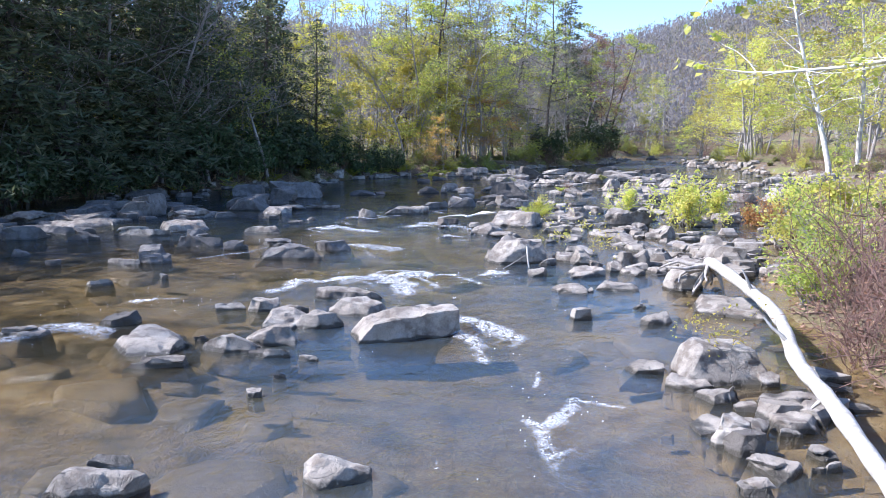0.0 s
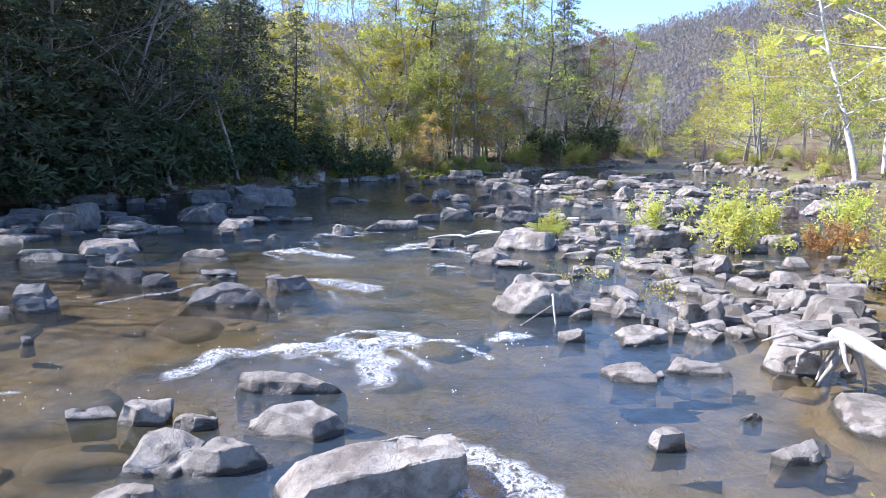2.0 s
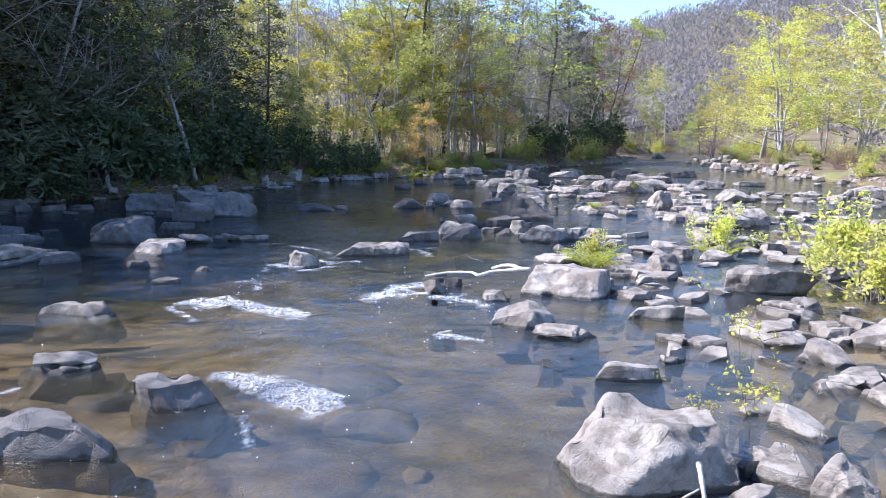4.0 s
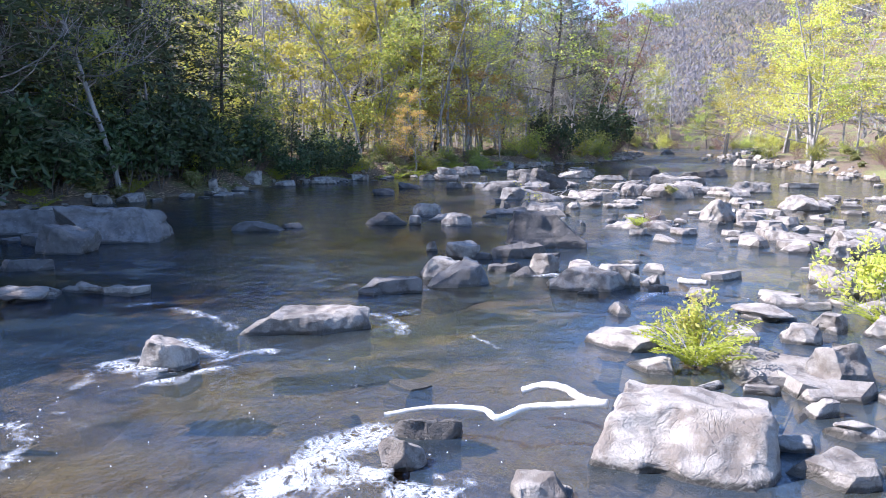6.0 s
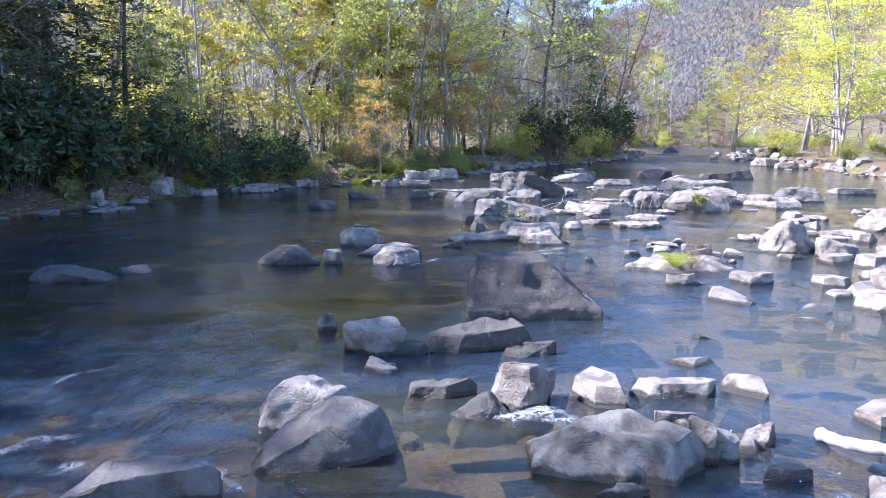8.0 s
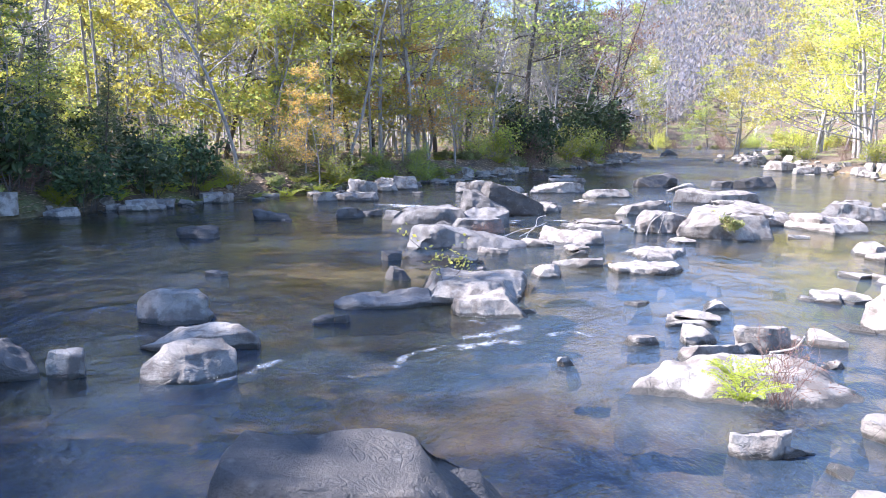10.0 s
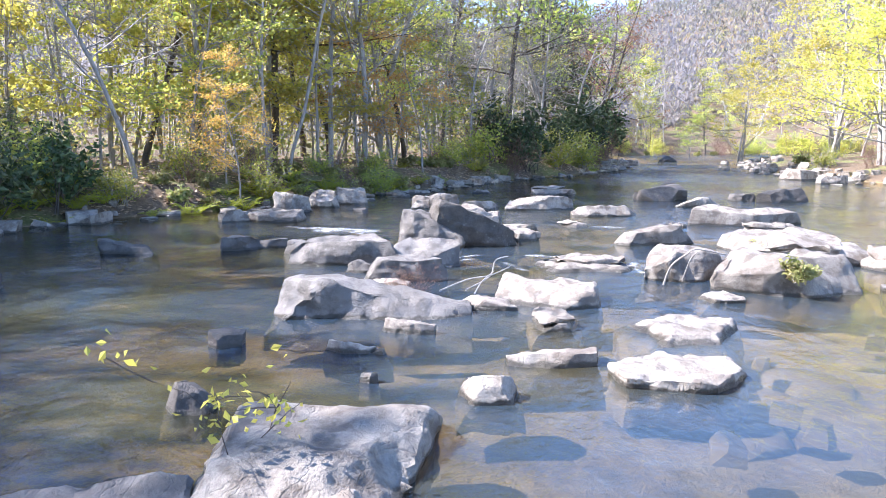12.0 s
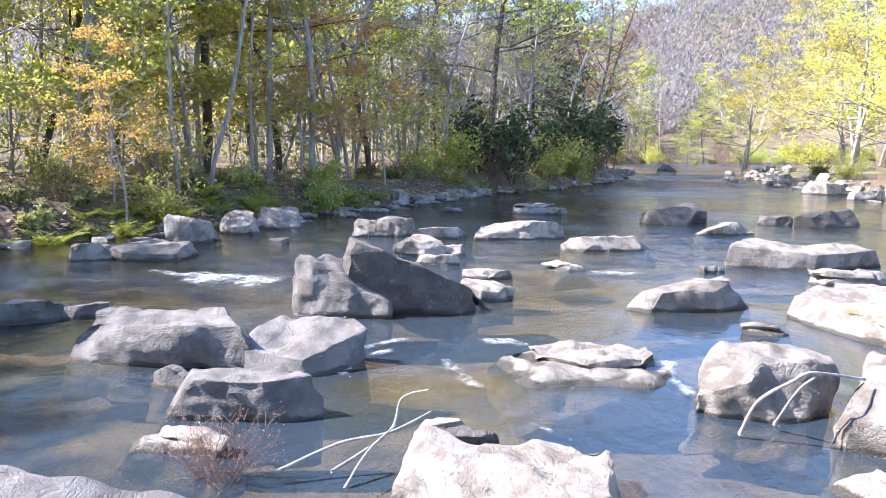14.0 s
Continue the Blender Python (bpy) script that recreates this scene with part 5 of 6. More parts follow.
rock(2.52, 6.24, 0.49, 0.36, 0.23, 12, 724, "n")
rock(3.08, 6.37, 0.25, 0.08, 0.07, 4, 758, "n")
rock(2.81, 6.47, 0.29, 0.22, 0.12, 11, 757, "n")
rock(2.47, 6.62, 0.37, 0.55, 0.09, -11, 761, "s")
rock(3.22, 6.65, 0.58, 0.46, 0.11, -1, 791, "s")
rock(2.97, 7.04, 0.27, 0.19, 0.08, -7, 822, "n")
rock(3.45, 7.27, 0.63, 0.38, 0.11, 1, 862, "s")
rock(2.80, 7.37, 0.51, 0.42, 0.10, 2, 848, "s")
rock(-1.94, 7.44, 0.22, 0.14, 0.07, -14, 680, "n")
rock(2.64, 7.73, 0.54, 0.34, 0.10, -8, 879, "s")
rock(3.51, 7.79, 0.22, 0.17, 0.13, -6, 917, "n")
rock(-1.80, 8.00, 0.17, 0.06, 0.07, 12, 742, "d")
rock(3.07, 8.10, 0.97, 0.72, 0.39, 7, 932, "b")
rock(2.26, 8.28, 0.50, 0.30, 0.10, -10, 920, "s")
rock(-3.29, 8.50, 0.85, 0.26, 0.13, 8, 737, "s")
rock(-1.61, 8.69, 0.24, 0.08, 0.07, -10, 819, "n")
rock(-2.11, 8.87, 0.49, 0.16, 0.12, 3, 818, "n")
rock(-2.67, 9.16, 0.74, 0.34, 0.20, -10, 827, "n")
rock(-3.80, 9.41, 1.07, 1.18, 0.16, -14, 810, "s")
rock(-2.25, 9.56, 0.65, 0.49, 0.23, 10, 883, "n")
rock(-3.18, 9.62, 0.22, 0.10, 0.07, -8, 854, "n")
rock(-5.64, 9.84, 0.71, 0.40, 0.12, -8, 786, "s")
rock(-0.50, 9.87, 1.41, 0.64, 0.38, 14, 979, "b", planes=[(0, -25, 0.42), (-90, 5, 0.45), (180, 25, 0.45), (190, 75, 0.42), (90, 10, 0.45), (-30, -10, 0.50)])
rock(-1.77, 10.36, 0.75, 0.31, 0.20, 10, 981, "n")
rock(-2.30, 10.40, 0.66, 0.50, 0.22, -6, 966, "n")
rock(3.07, 10.52, 0.58, 0.19, 0.16, 13, 180, "n")
rock(-4.67, 10.56, 0.57, 0.43, 0.16, 1, 894, "d")
rock(2.01, 10.83, 0.37, 0.28, 0.17, 5, 172, "n")
rock(-1.30, 11.16, 0.90, 0.62, 0.24, -8, 83, "n")
rock(-2.27, 11.26, 0.43, 0.32, 0.12, 12, 57, "n")
rock(4.40, 11.30, 1.05, 1.31, 0.16, 5, 308, "s")
rock(-2.78, 11.42, 0.47, 0.36, 0.20, 13, 54, "n")
rock(-3.31, 11.46, 0.46, 0.15, 0.10, 11, 38, "n")
rock(3.07, 11.49, 0.22, 0.07, 0.07, -6, 277, "n")
rock(-1.55, 12.24, 1.17, 0.35, 0.18, -4, 182, "s")
rock(2.55, 12.81, 0.19, 0.15, 0.08, -9, 392, "n")
rock(2.19, 12.82, 0.61, 0.52, 0.11, -10, 379, "s")
rock(3.05, 12.99, 0.78, 0.37, 0.13, -12, 428, "s")
rock(4.28, 13.14, 0.88, 0.66, 0.39, -6, 489, "n")
rock(-6.27, 13.45, 0.57, 0.38, 0.11, 3, 130, "s")
rock(-5.31, 14.05, 0.26, 0.20, 0.10, -14, 226, "g")
rock(1.83, 14.37, 0.38, 0.29, 0.16, 5, 523, "n")
rock(2.72, 14.42, 0.89, 0.76, 0.14, -5, 561, "s")
rock(3.71, 14.56, 0.51, 0.62, 0.10, -5, 611, "s")
rock(4.29, 14.69, 0.54, 0.70, 0.10, 9, 646, "s")
rock(3.43, 14.82, 0.39, 0.30, 0.19, -1, 628, "n")
rock(3.14, 15.25, 0.38, 0.29, 0.17, -5, 659, "n")
rock(3.93, 15.34, 0.67, 0.50, 0.36, -1, 698, "b")
rock(2.21, 15.66, 0.36, 0.27, 0.13, 6, 667, "n")
rock(-6.74, 15.68, 0.79, 0.24, 0.13, -12, 338, "s")
rock(-8.23, 15.69, 0.34, 0.26, 0.11, 13, 283, "g")
rock(2.94, 15.78, 0.46, 0.34, 0.28, -13, 707, "n")
rock(5.36, 15.94, 0.61, 0.20, 0.11, 7, 812, "n")
rock(-6.26, 16.09, 0.98, 0.74, 0.37, 10, 397, "g")
rock(2.62, 16.20, 0.57, 0.43, 0.18, -13, 736, "n")
rock(1.64, 16.32, 1.42, 1.04, 0.46, 8, 712, "B")
rock(4.59, 16.44, 0.48, 0.36, 0.23, -4, 833, "n")
rock(6.00, 16.46, 1.06, 0.79, 0.34, 2, 888, "n")
rock(5.25, 16.59, 0.65, 0.21, 0.13, -14, 873, "n")
rock(-3.47, 16.61, 1.65, 0.58, 0.30, -13, 553, "g")
rock(-9.63, 16.85, 0.35, 0.27, 0.17, -9, 349, "g")
rock(3.08, 17.43, 0.96, 0.31, 0.15, 13, 878, "n")
rock(-2.62, 17.75, 0.95, 0.65, 0.26, -8, 699, "g")
rock(-4.97, 17.98, 0.61, 0.46, 0.21, 7, 636, "g")
rock(7.31, 18.04, 0.83, 1.23, 0.22, 12, 99, "s")
rock(6.40, 18.18, 0.55, 0.43, 0.10, 12, 79, "s")
rock(4.30, 18.21, 0.66, 0.48, 0.11, -4, 4, "s")
rock(2.08, 18.49, 0.76, 0.25, 0.19, -4, 948, "n")
rock(-6.08, 18.59, 1.18, 0.39, 0.25, 1, 656, "d")
rock(-4.22, 18.79, 0.89, 0.50, 0.14, 8, 745, "s")
rock(5.65, 18.99, 0.51, 0.38, 0.14, -11, 134, "n")
rock(2.76, 19.17, 0.41, 0.31, 0.22, 7, 45, "n")
rock(6.43, 19.39, 0.69, 0.21, 0.12, 8, 203, "s")
rock(-9.50, 19.77, 0.99, 0.33, 0.20, 10, 649, "g")
rock(-11.34, 19.97, 1.17, 0.88, 0.35, -13, 601, "g")
rock(5.25, 20.10, 0.67, 0.50, 0.19, 12, 231, "n")
rock(0.07, 20.19, 0.38, 0.13, 0.09, -11, 49, "n")
rock(4.52, 20.21, 1.06, 0.84, 0.16, -4, 214, "s")
rock(1.68, 20.27, 0.88, 0.70, 0.14, 3, 116, "s")
rock(-6.66, 20.27, 0.71, 0.53, 0.22, 12, 805, "g")
rock(-8.32, 20.66, 1.64, 0.50, 0.25, -4, 782, "s")
rock(1.19, 20.87, 0.91, 0.68, 0.31, 12, 158, "n")
rock(-10.96, 21.00, 1.23, 0.40, 0.21, 1, 719, "g")
rock(-5.07, 21.15, 1.21, 0.37, 0.19, -5, 952, "s")
rock(3.20, 21.26, 0.83, 0.27, 0.22, -5, 272, "n")
rock(5.59, 21.82, 0.82, 0.27, 0.20, -9, 418, "n")
rock(-7.61, 22.12, 1.54, 1.79, 0.23, -12, 956, "s")
rock(1.00, 22.35, 0.54, 0.40, 0.18, -10, 301, "n")
rock(3.26, 22.62, 0.79, 0.61, 0.13, 5, 412, "s")
rock(0.02, 22.82, 0.38, 0.28, 0.25, 14, 312, "n")
rock(7.65, 22.99, 0.82, 0.62, 0.25, -9, 612, "n")
rock(1.70, 23.00, 0.16, 0.05, 0.07, -13, 392, "n")
rock(2.29, 23.10, 1.38, 1.15, 0.44, -24, 41, "b", planes=[(-90, 42, 0.38), (90, 10, 0.45), (0, 5, 0.46), (180, 10, 0.47), (80, 82, 0.42), (-30, 20, 0.52)])
rock(3.18, 23.14, 0.46, 0.21, 0.10, 1, 462, "s")
rock(-11.15, 23.25, 1.94, 2.78, 0.29, -3, 939, "s")
rock(0.15, 23.35, 0.67, 0.22, 0.18, -7, 370, "d")
rock(3.85, 23.38, 0.52, 0.28, 0.10, 3, 511, "s")
rock(-4.60, 23.44, 0.48, 0.16, 0.12, 9, 203, "d")
rock(5.82, 23.44, 1.53, 1.14, 0.46, -1, 589, "n")
rock(3.08, 23.57, 0.35, 0.27, 0.17, -2, 501, "n")
rock(8.95, 23.82, 1.16, 0.80, 0.31, -12, 744, "n")
rock(3.78, 23.87, 0.34, 0.26, 0.13, 12, 558, "n")
rock(3.51, 24.40, 0.40, 0.12, 0.09, -13, 601, "s")
rock(7.71, 24.47, 0.90, 0.68, 0.27, -0, 764, "n")
rock(3.03, 24.56, 0.31, 0.10, 0.08, 9, 599, "n")
rock(-13.29, 24.63, 1.64, 2.42, 0.29, -10, 3, "s")
rock(-4.33, 24.64, 0.42, 0.14, 0.09, 6, 335, "d")
rock(4.44, 24.77, 0.65, 0.49, 0.39, 13, 673, "n")
rock(3.78, 25.00, 1.07, 1.18, 0.16, 4, 671, "s")
rock(-5.70, 25.07, 0.46, 0.15, 0.12, 8, 328, "g")
rock(-2.62, 25.36, 0.73, 0.54, 0.31, -11, 471, "b")
rock(-8.69, 25.76, 1.68, 2.44, 0.28, -2, 287, "s")
rock(-10.46, 26.08, 2.06, 1.54, 0.77, -10, 253, "g")
rock(2.56, 26.20, 0.99, 0.94, 0.15, 10, 748, "s")
rock(4.81, 26.26, 0.54, 0.41, 0.22, -6, 836, "n")
rock(6.14, 26.54, 0.69, 0.51, 0.22, -1, 914, "n")
rock(5.52, 26.77, 0.58, 0.43, 0.22, 14, 915, "n")
rock(-1.31, 26.85, 1.62, 0.78, 0.24, 10, 671, "s")
rock(-6.07, 27.17, 1.20, 1.76, 0.21, 13, 526, "s")
rock(9.08, 27.35, 1.23, 0.72, 0.33, -1, 108, "n")
rock(4.86, 27.54, 0.88, 0.95, 0.14, -0, 968, "s")
rock(5.57, 28.25, 0.85, 0.69, 0.13, 6, 69, "s")
rock(-5.61, 28.54, 0.99, 1.01, 0.15, -1, 681, "s")
rock(-7.37, 28.64, 1.54, 1.16, 0.53, -6, 626, "g")
rock(-4.34, 28.79, 0.74, 0.44, 0.12, -3, 753, "s")
rock(-4.94, 28.90, 0.84, 0.25, 0.13, -10, 742, "s")
rock(2.78, 28.90, 0.36, 0.13, 0.10, -3, 31, "n")
rock(-12.84, 28.93, 2.16, 0.71, 0.29, 14, 454, "g")
rock(-0.34, 28.96, 1.00, 0.32, 0.25, 13, 919, "g")
rock(7.82, 29.00, 1.03, 1.24, 0.15, 4, 228, "s")
rock(3.93, 29.07, 0.38, 0.15, 0.11, -0, 91, "d")
rock(2.86, 29.38, 1.24, 0.76, 0.33, -5, 83, "b")
rock(3.55, 29.43, 0.41, 0.30, 0.33, -12, 113, "n")
rock(-7.88, 29.66, 1.15, 0.87, 0.40, -6, 710, "g")
rock(3.97, 29.66, 0.46, 0.34, 0.14, 8, 152, "n")
rock(0.73, 29.68, 1.03, 0.74, 0.30, 20, 34, "g", -14)
rock(7.05, 29.80, 0.65, 0.49, 0.29, -4, 280, "n")
rock(3.53, 30.09, 0.40, 0.30, 0.12, 8, 179, "n")
rock(0.56, 30.22, 0.75, 0.55, 0.35, 8, 83, "n")
rock(1.99, 30.35, 0.54, 0.32, 0.15, 5, 149, "d")
rock(2.36, 30.60, 0.57, 0.42, 0.35, 5, 187, "n")
rock(-6.79, 30.71, 0.96, 0.31, 0.19, 7, 857, "g")
rock(3.74, 30.75, 0.78, 0.24, 0.13, -4, 253, "s")
rock(1.66, 30.80, 0.66, 0.22, 0.15, 6, 182, "d")
rock(1.08, 31.51, 0.49, 0.22, 0.13, -6, 232, "n")
rock(12.59, 31.58, 1.30, 0.98, 0.41, -0, 665, "n")
rock(2.64, 31.97, 0.62, 0.20, 0.13, 8, 336, "D")
rock(1.37, 32.06, 0.43, 0.15, 0.12, 5, 298, "d")
rock(1.01, 32.23, 0.72, 0.54, 0.31, -6, 302, "n")
rock(2.18, 32.30, 1.22, 0.40, 0.30, 12, 353, "D")
rock(8.87, 32.44, 1.13, 0.84, 0.34, 4, 614, "n")
rock(-6.95, 32.69, 1.10, 0.82, 0.56, 2, 54, "g")
rock(14.95, 32.73, 1.84, 1.38, 0.50, -14, 868, "n")
rock(0.40, 33.05, 0.26, 0.19, 0.20, 1, 362, "n")
rock(9.68, 33.17, 1.23, 0.92, 0.48, -7, 718, "n")
rock(2.36, 33.49, 0.54, 0.41, 0.16, 5, 479, "D")
rock(2.92, 33.95, 1.67, 1.21, 0.74, -1, 546, "D", planes=[(0, 38, 0.36), (180, 8, 0.46), (-90, 28, 0.42), (-135, 20, 0.50), (10, 85, 0.44), (90, 20, 0.45)])
rock(8.13, 34.50, 0.49, 0.16, 0.10, 9, 795, "n")
rock(-6.74, 34.52, 2.25, 1.66, 0.74, 4, 246, "g")
rock(-13.61, 34.56, 1.72, 0.57, 0.37, 8, 993, "g")
rock(8.69, 34.81, 1.22, 1.79, 0.24, -4, 846, "s")
rock(5.56, 35.43, 0.62, 0.28, 0.17, 4, 793, "n")
rock(-9.15, 35.49, 1.42, 1.06, 0.50, 7, 256, "g")
rock(6.66, 35.59, 0.58, 0.44, 0.17, 9, 850, "n")
rock(8.89, 35.79, 0.70, 0.53, 0.21, -4, 953, "n")
rock(-3.81, 35.97, 1.28, 0.42, 0.21, 10, 502, "d")
rock(-3.04, 36.55, 0.62, 0.21, 0.11, 10, 588, "d")
rock(5.98, 36.85, 2.29, 1.40, 0.16, -4, 952, "S")
rock(7.03, 37.27, 0.28, 0.15, 0.08, 13, 37, "n")
rock(0.04, 37.37, 0.32, 0.25, 0.26, 13, 786, "n")
rock(1.14, 37.39, 0.80, 0.58, 0.28, 1, 828, "b")
rock(-0.71, 37.44, 1.19, 0.39, 0.29, 1, 765, "d")
rock(4.58, 37.52, 0.19, 0.14, 0.09, -9, 969, "n")
rock(6.16, 37.71, 0.98, 0.29, 0.15, 9, 49, "s")
rock(9.31, 37.88, 0.94, 0.71, 0.34, 12, 183, "n")
rock(6.69, 37.97, 0.57, 0.42, 0.27, -1, 96, "n")
rock(5.52, 38.19, 0.37, 0.18, 0.09, 5, 74, "s")
rock(6.12, 38.21, 0.43, 0.32, 0.17, 6, 98, "n")
rock(0.96, 38.35, 1.17, 0.53, 0.18, 6, 919, "s")
rock(8.75, 38.59, 1.23, 0.92, 0.59, -9, 234, "b")
rock(6.36, 38.99, 0.72, 0.46, 0.12, 8, 185, "s")
rock(2.14, 39.22, 0.30, 0.10, 0.08, 2, 53, "d")
rock(2.34, 39.25, 0.19, 0.15, 0.09, 5, 63, "d")
rock(0.43, 39.42, 0.91, 0.67, 0.34, -2, 10, "n")
rock(4.10, 39.61, 0.89, 0.66, 0.26, 3, 165, "n")
rock(2.78, 40.05, 1.22, 0.40, 0.19, 8, 161, "r")
rock(3.90, 40.72, 1.51, 1.68, 0.30, -12, 270, "s")
rock(4.54, 40.86, 0.37, 0.28, 0.13, 6, 308, "n")
rock(2.95, 41.70, 0.37, 0.28, 0.20, -13, 333, "d")
rock(12.78, 41.79, 1.53, 1.14, 0.46, -10, 707, "n")
rock(5.22, 41.87, 0.53, 0.39, 0.20, -2, 434, "n")
rock(0.21, 42.10, 0.33, 0.14, 0.09, 4, 273, "d")
rock(4.27, 42.29, 0.18, 0.14, 0.09, -8, 442, "n")
rock(6.93, 42.34, 1.21, 1.09, 0.10, 5, 546, "S")
rock(5.91, 42.73, 0.87, 0.32, 0.13, 4, 547, "s")
rock(4.13, 43.17, 0.70, 0.23, 0.12, -13, 525, "n")
rock(2.84, 43.46, 0.35, 0.26, 0.16, -1, 507, "d")
rock(19.42, 43.69, 2.02, 0.66, 0.52, -8, 147, "n")
rock(7.45, 43.73, 1.26, 1.37, 0.11, -12, 705, "S")
rock(4.61, 43.86, 0.57, 0.19, 0.15, -10, 613, "n")
rock(6.23, 44.21, 0.58, 0.84, 0.15, -5, 708, "s")
rock(4.20, 44.72, 2.34, 0.74, 0.42, -6, 12, "g", planes=[(180, 6, 0.48), (215, 25, 0.50), (150, 10, 0.47), (180, 86, 0.44), (0, 61, 0.29), (-36, 30, 0.33), (-95, 16, 0.43), (90, 20, 0.45)])
rock(5.56, 45.02, 0.93, 0.41, 0.14, -9, 765, "s")
rock(8.55, 45.29, 0.54, 0.50, 0.10, -13, 904, "s")
rock(6.36, 45.30, 1.36, 1.00, 0.26, -14, 830, "B", planes=[(-118, 46, 0.33), (0, 5, 0.46), (90, 10, 0.45), (175, 5, 0.47), (-50, 10, 0.50), (10, 84, 0.45)])
rock(9.70, 45.97, 1.90, 1.26, 0.49, -3, 17, "n")
rock(23.37, 46.08, 2.19, 0.72, 0.56, 3, 534, "n")
rock(6.22, 46.13, 0.46, 0.15, 0.12, 3, 902, "d")
rock(4.31, 46.17, 0.84, 0.25, 0.13, -7, 835, "s")
rock(6.03, 46.37, 0.37, 0.12, 0.10, 11, 919, "n")
rock(-1.16, 46.45, 0.82, 0.61, 0.25, -14, 661, "d")
rock(8.59, 46.81, 1.24, 0.89, 0.46, -3, 61, "b")
rock(4.60, 46.82, 1.21, 0.39, 0.32, -6, 912, "r")
rock(12.48, 47.14, 1.43, 2.07, 0.30, -3, 239, "s")
rock(4.06, 47.41, 0.74, 0.24, 0.20, -11, 952, "g")
rock(7.48, 47.77, 1.72, 1.14, 0.14, 9, 117, "S")
rock(4.97, 48.04, 1.05, 0.76, 0.41, -4, 52, "g")
rock(3.66, 48.27, 1.81, 0.58, 0.48, -13, 26, "r")
rock(14.03, 48.63, 1.86, 0.61, 0.44, 3, 446, "n")
rock(9.77, 48.99, 0.62, 0.24, 0.11, -11, 325, "s")
rock(11.54, 49.23, 2.23, 3.30, 0.39, 1, 415, "s")
rock(-0.21, 49.50, 0.99, 0.33, 0.24, -4, 7, "d")
rock(2.89, 49.51, 0.77, 0.57, 0.21, 2, 123, "g")
rock(1.85, 50.00, 1.29, 0.42, 0.24, 13, 133, "g")
rock(9.36, 50.27, 1.65, 0.53, 0.39, 9, 440, "b")
rock(5.10, 50.35, 1.20, 0.96, 0.66, -2, 289, "g", planes=[(0, 55, 0.30), (180, 8, 0.47), (-90, 20, 0.44), (-130, 15, 0.50), (90, 20, 0.45)])
rock(5.95, 50.45, 1.80, 0.95, 0.46, 4, 322, "T", 19, -6, 0.12, [(180, -10, 0.47), (0, 15, 0.46), (-90, -18, 0.44), (90, 0, 0.48), (20, 80, 0.42), (-45, 10, 0.52)])
rock(6.91, 51.00, 0.86, 0.64, 0.23, 4, 423, "n")
rock(15.47, 51.32, 1.41, 0.46, 0.29, -4, 771, "n")
rock(17.52, 51.38, 1.66, 0.55, 0.24, -10, 853, "n")
rock(12.53, 51.80, 1.70, 0.51, 0.26, 3, 711, "s")
rock(7.18, 52.50, 0.81, 0.35, 0.13, 2, 583, "s")
rock(10.85, 52.87, 0.41, 0.28, 0.11, 13, 756, "n")
rock(8.55, 53.26, 0.72, 0.71, 0.12, 13, 712, "s")
rock(12.68, 53.41, 2.86, 0.85, 0.43, 3, 879, "s")
rock(6.48, 53.79, 0.79, 0.26, 0.19, -4, 688, "n")
rock(0.58, 54.53, 0.84, 0.63, 0.31, 11, 544, "n")
rock(6.42, 54.89, 1.36, 0.62, 0.37, -14, 797, "n")
rock(1.47, 54.91, 1.63, 1.61, 0.24, -11, 615, "s")
rock(9.91, 55.52, 1.83, 0.55, 0.28, 2, 990, "s")
rock(3.51, 56.28, 0.37, 0.28, 0.15, 3, 830, "d")
rock(1.65, 56.92, 1.00, 0.75, 0.53, -10, 825, "n")
rock(8.46, 57.27, 1.96, 0.64, 0.39, 4, 116, "n")
rock(6.85, 57.37, 1.21, 0.40, 0.26, 11, 67, "n")
rock(5.60, 57.72, 1.56, 0.51, 0.40, -3, 56, "n")
rock(13.39, 57.96, 1.47, 0.48, 0.28, -2, 368, "n")
rock(2.38, 58.31, 0.89, 0.67, 0.47, -8, 992, "n")
rock(3.02, 59.48, 1.10, 0.83, 0.50, -6, 138, "n")
rock(16.93, 59.75, 1.91, 0.62, 0.43, 13, 679, "d")
rock(15.67, 60.29, 0.84, 0.64, 0.23, -3, 688, "d")
rock(13.11, 60.53, 1.68, 1.25, 0.47, 13, 617, "d")
rock(4.61, 62.02, 0.68, 0.34, 0.18, 12, 453, "n")
rock(10.17, 63.41, 1.74, 1.53, 0.26, 3, 799, "s")
rock(7.55, 63.75, 0.75, 0.25, 0.12, -7, 736, "n")
rock(23.90, 68.89, 1.73, 0.57, 0.41, 13, 864, "n")
rock(24.27, 72.33, 1.71, 1.29, 0.56, -0, 228, "n")
rock(27.61, 76.28, 2.28, 0.75, 0.44, -2, 751, "n")
rock(29.81, 76.38, 1.98, 0.65, 0.45, -5, 842, "n")
rock(27.49, 99.99, 1.35, 1.02, 0.47, 14, 149, "d")

# ---------------------------------------------------------------- driftwood on the rocks
timber("branch", [(-0.16, 23.42, 0.18), (0.21, 23.40, 0.25), (0.63, 23.29, 0.28), (0.75, 23.15, 0.26), (0.99, 23.26, 0.30), (1.30, 23.21, 0.34), (1.63, 23.14, 0.38)], 0.02, 0.036, BARK_PALE, "bleached driftwood branch resting on a boulder", 7, False, "branch")
timber("branch", [(1.04, 23.80, 0.25), (1.21, 23.75, 0.32), (1.37, 23.55, 0.36), (1.46, 23.31, 0.36), (1.64, 23.18, 0.36)], 0.034, 0.036, BARK_PALE, "short bent bleached driftwood branch", 7, False, "branch")
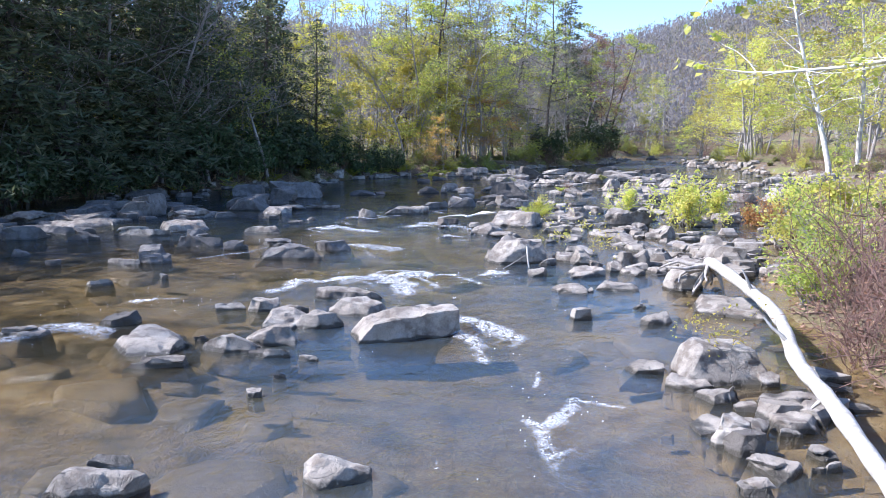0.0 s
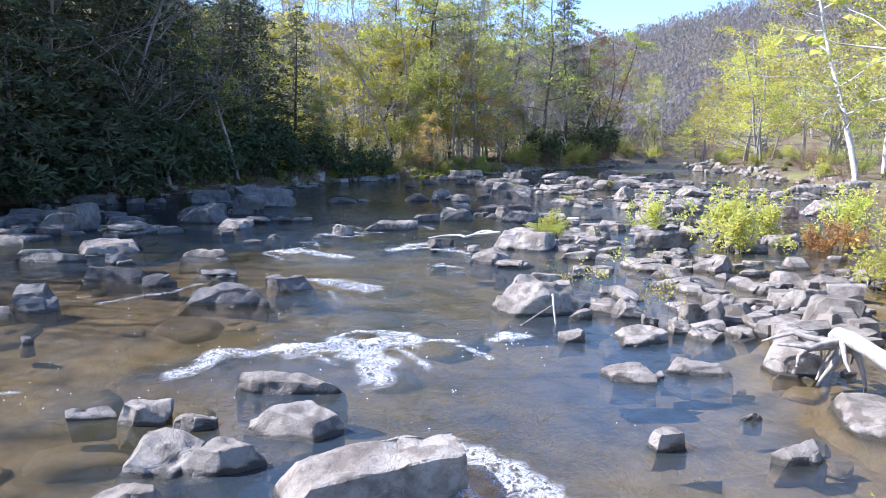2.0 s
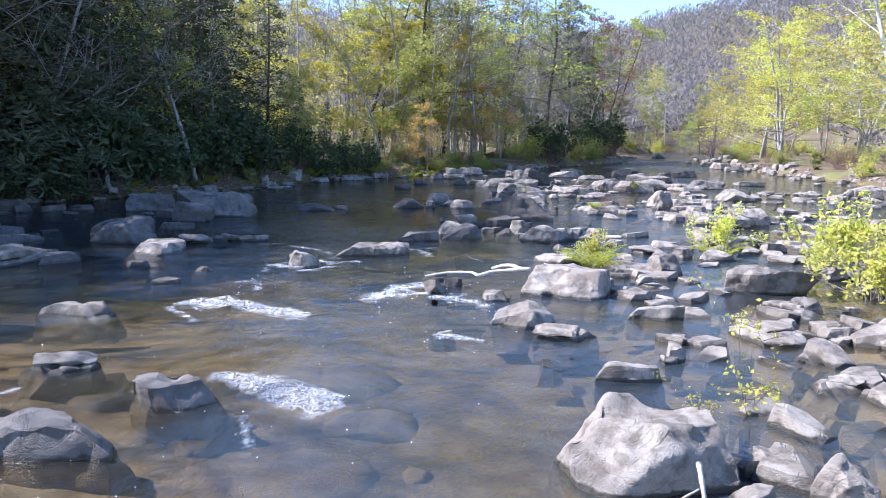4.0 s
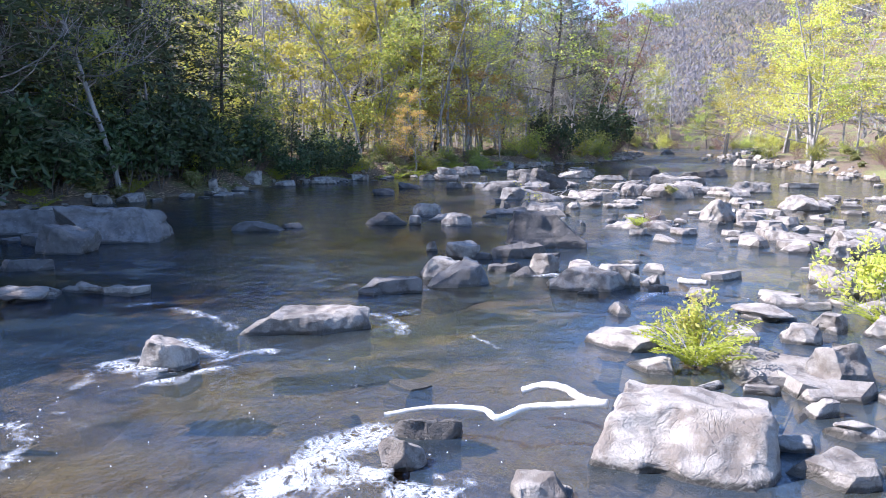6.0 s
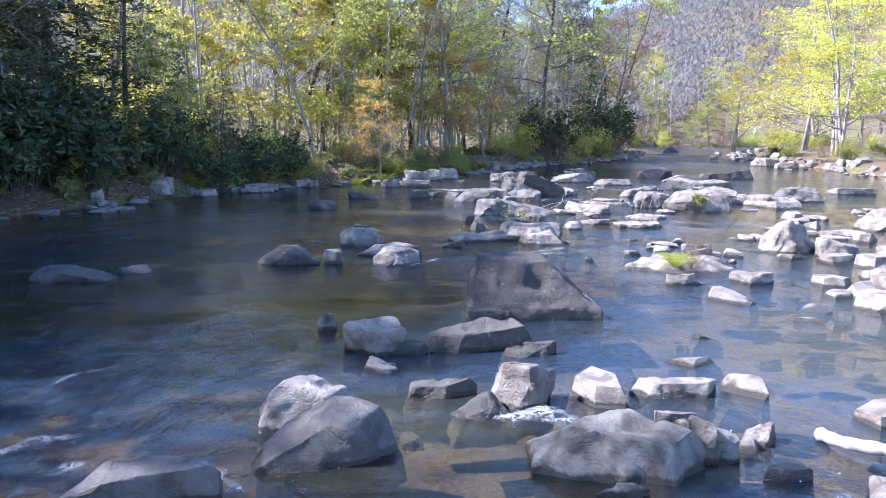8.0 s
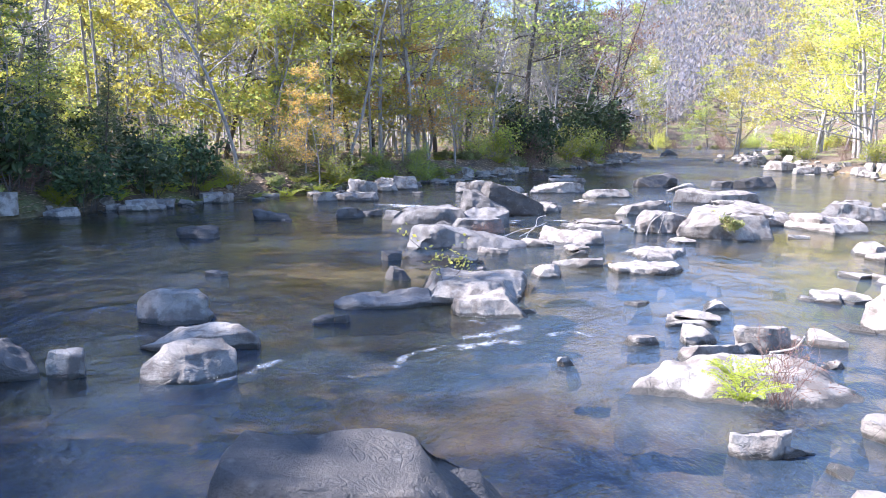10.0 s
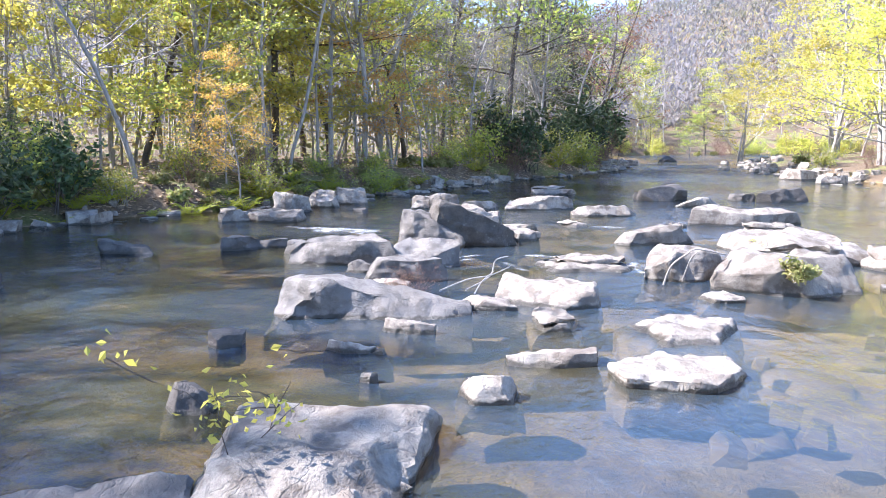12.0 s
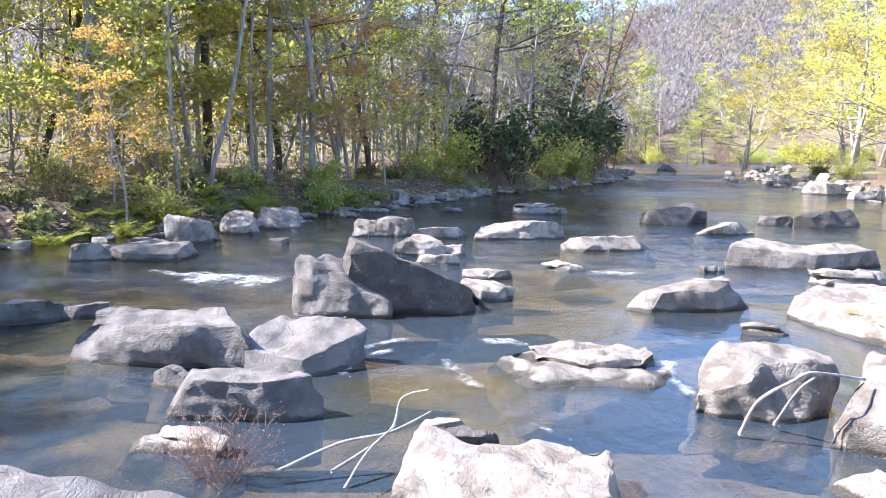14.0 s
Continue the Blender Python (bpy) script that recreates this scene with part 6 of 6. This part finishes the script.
timber("branch", [(5.03, 45.60, 0.08), (5.39, 45.72, 0.20), (5.70, 45.76, 0.25), (5.97, 45.87, 0.34)], 0.012, 0.006, BARK_GREY, "thin bare branch washed against a boulder", 7, False, "branch")
timber("branch", [(5.36, 45.54, 0.10), (5.70, 45.84, 0.22), (5.78, 45.89, 0.42), (5.95, 45.87, 0.48)], 0.011, 0.005, BARK_GREY, "thin bare branch washed against a boulder", 7, False, "branch")
timber("branch", [(5.45, 45.31, 0.10), (5.57, 45.58, 0.20), (5.74, 45.75, 0.30)], 0.009, 0.005, BARK_GREY, "thin bare branch washed against a boulder", 7, False, "branch")
timber("branch", [(8.14, 46.17, 0.02), (8.19, 46.05, 0.30), (8.34, 45.92, 0.48), (8.47, 45.89, 0.55), (8.93, 46.04, 0.45)], 0.014, 0.009, BARK_GREY, "brown branch draped over a boulder", 7, False, "branch")
timber("branch", [(8.44, 46.27, 0.05), (8.42, 45.97, 0.40), (8.49, 45.89, 0.52)], 0.012, 0.008, BARK_GREY, "brown branch draped over a boulder", 7, False, "branch")
timber("branch", [(1.75, 15.52, 0.40), (1.75, 15.37, 0.20), (1.78, 15.31, -0.05)], 0.02, 0.014, BARK_PALE, "broken pale stick leaning on a boulder", 7, False, "branch")
timber("branch", [(1.25, 15.19, 0.00), (1.53, 15.41, 0.12), (1.73, 15.42, 0.25)], 0.012, 0.008, BARK_GREY, "thin twig caught against a boulder", 7, False, "branch")
timber("branch", [(6.20, 36.83, 0.30), (6.39, 36.77, 0.36), (6.39, 36.63, 0.50)], 0.012, 0.006, BARK_PALE, "thin pale stick lying on a slab", 7, False, "branch")
timber("branch", [(4.52, 29.73, 0.05), (4.59, 29.48, 0.08), (4.81, 29.29, 0.10)], 0.05, 0.05, LOG_WOOD, "bleached log half sunk in the river", 7, False, "branch")

# ---------------------------------------------------------------- saplings and tufts on the rocks
SAPLING = shrub(331, 1.1, 0.7, LEAF_YEL, BARK_DARK, "thin sapling with a few bright yellow leaves", 90, 0.075, 2, "sapling", "sapling", 0.35, 0.25, 0.62)
USED.add(SAPLING.name)
SAPLING.matrix_world = pose(3.59, 40.37, 0.10, 0, 0, 40) @ Matrix.Scale(0.8, 4)
copy_thing(SAPLING, pose(2.57, 16.65, 0.15, 0, 0, 60)).scale = (0.7, 0.7, 0.7)
copy_thing(SAPLING, pose(3.33, 14.80, 0.20, 0, 0, 280)).scale = (0.75, 0.75, 0.75)
copy_thing(SAPLING, pose(3.15, 15.09, 0.20, 0, 0, 230)).scale = (0.5, 0.5, 0.5)
copy_thing(SAPLING, pose(3.13, 7.98, 0.20, 0, 0, 210)).scale = (0.55, 0.55, 0.55)
copy_thing(SAPLING, pose(3.11, 9.12, 0.05, 0, 0, 145)).scale = (0.55, 0.55, 0.55)
copy_thing(SAPLING, pose(3.76, 19.40, 0.00, 0, 0, 320)).scale = (0.8, 0.8, 0.8)
copy_thing(SAPLING, pose(2.12, 16.59, 0.25, 0, 0, 0)).scale = (0.4, 0.4, 0.4)
bush("grass", 9.54, 45.31, 0.5, 0.3)
bush("fern", 9.72, 45.46, 0.35, 0.3)
bush("fern", 5.78, 36.53, 0.45, 0.2)
bush("fern", 10.96, 48.87, 0.5, 0.1)
bush("fern", 13.85, 48.93, 0.5, 0.1)
bush("twiggy", 4.72, 45.68, 0.3, 0.0)
bush("twiggy", 4.57, 45.76, 0.25, 0)
bush("twiggy", 5.90, 36.04, 0.35, 0.2)
bush("fern", 5.62, 36.06, 0.5, 0.2)
bush("fern", 3.14, 25.28, 1.1, 0.05)
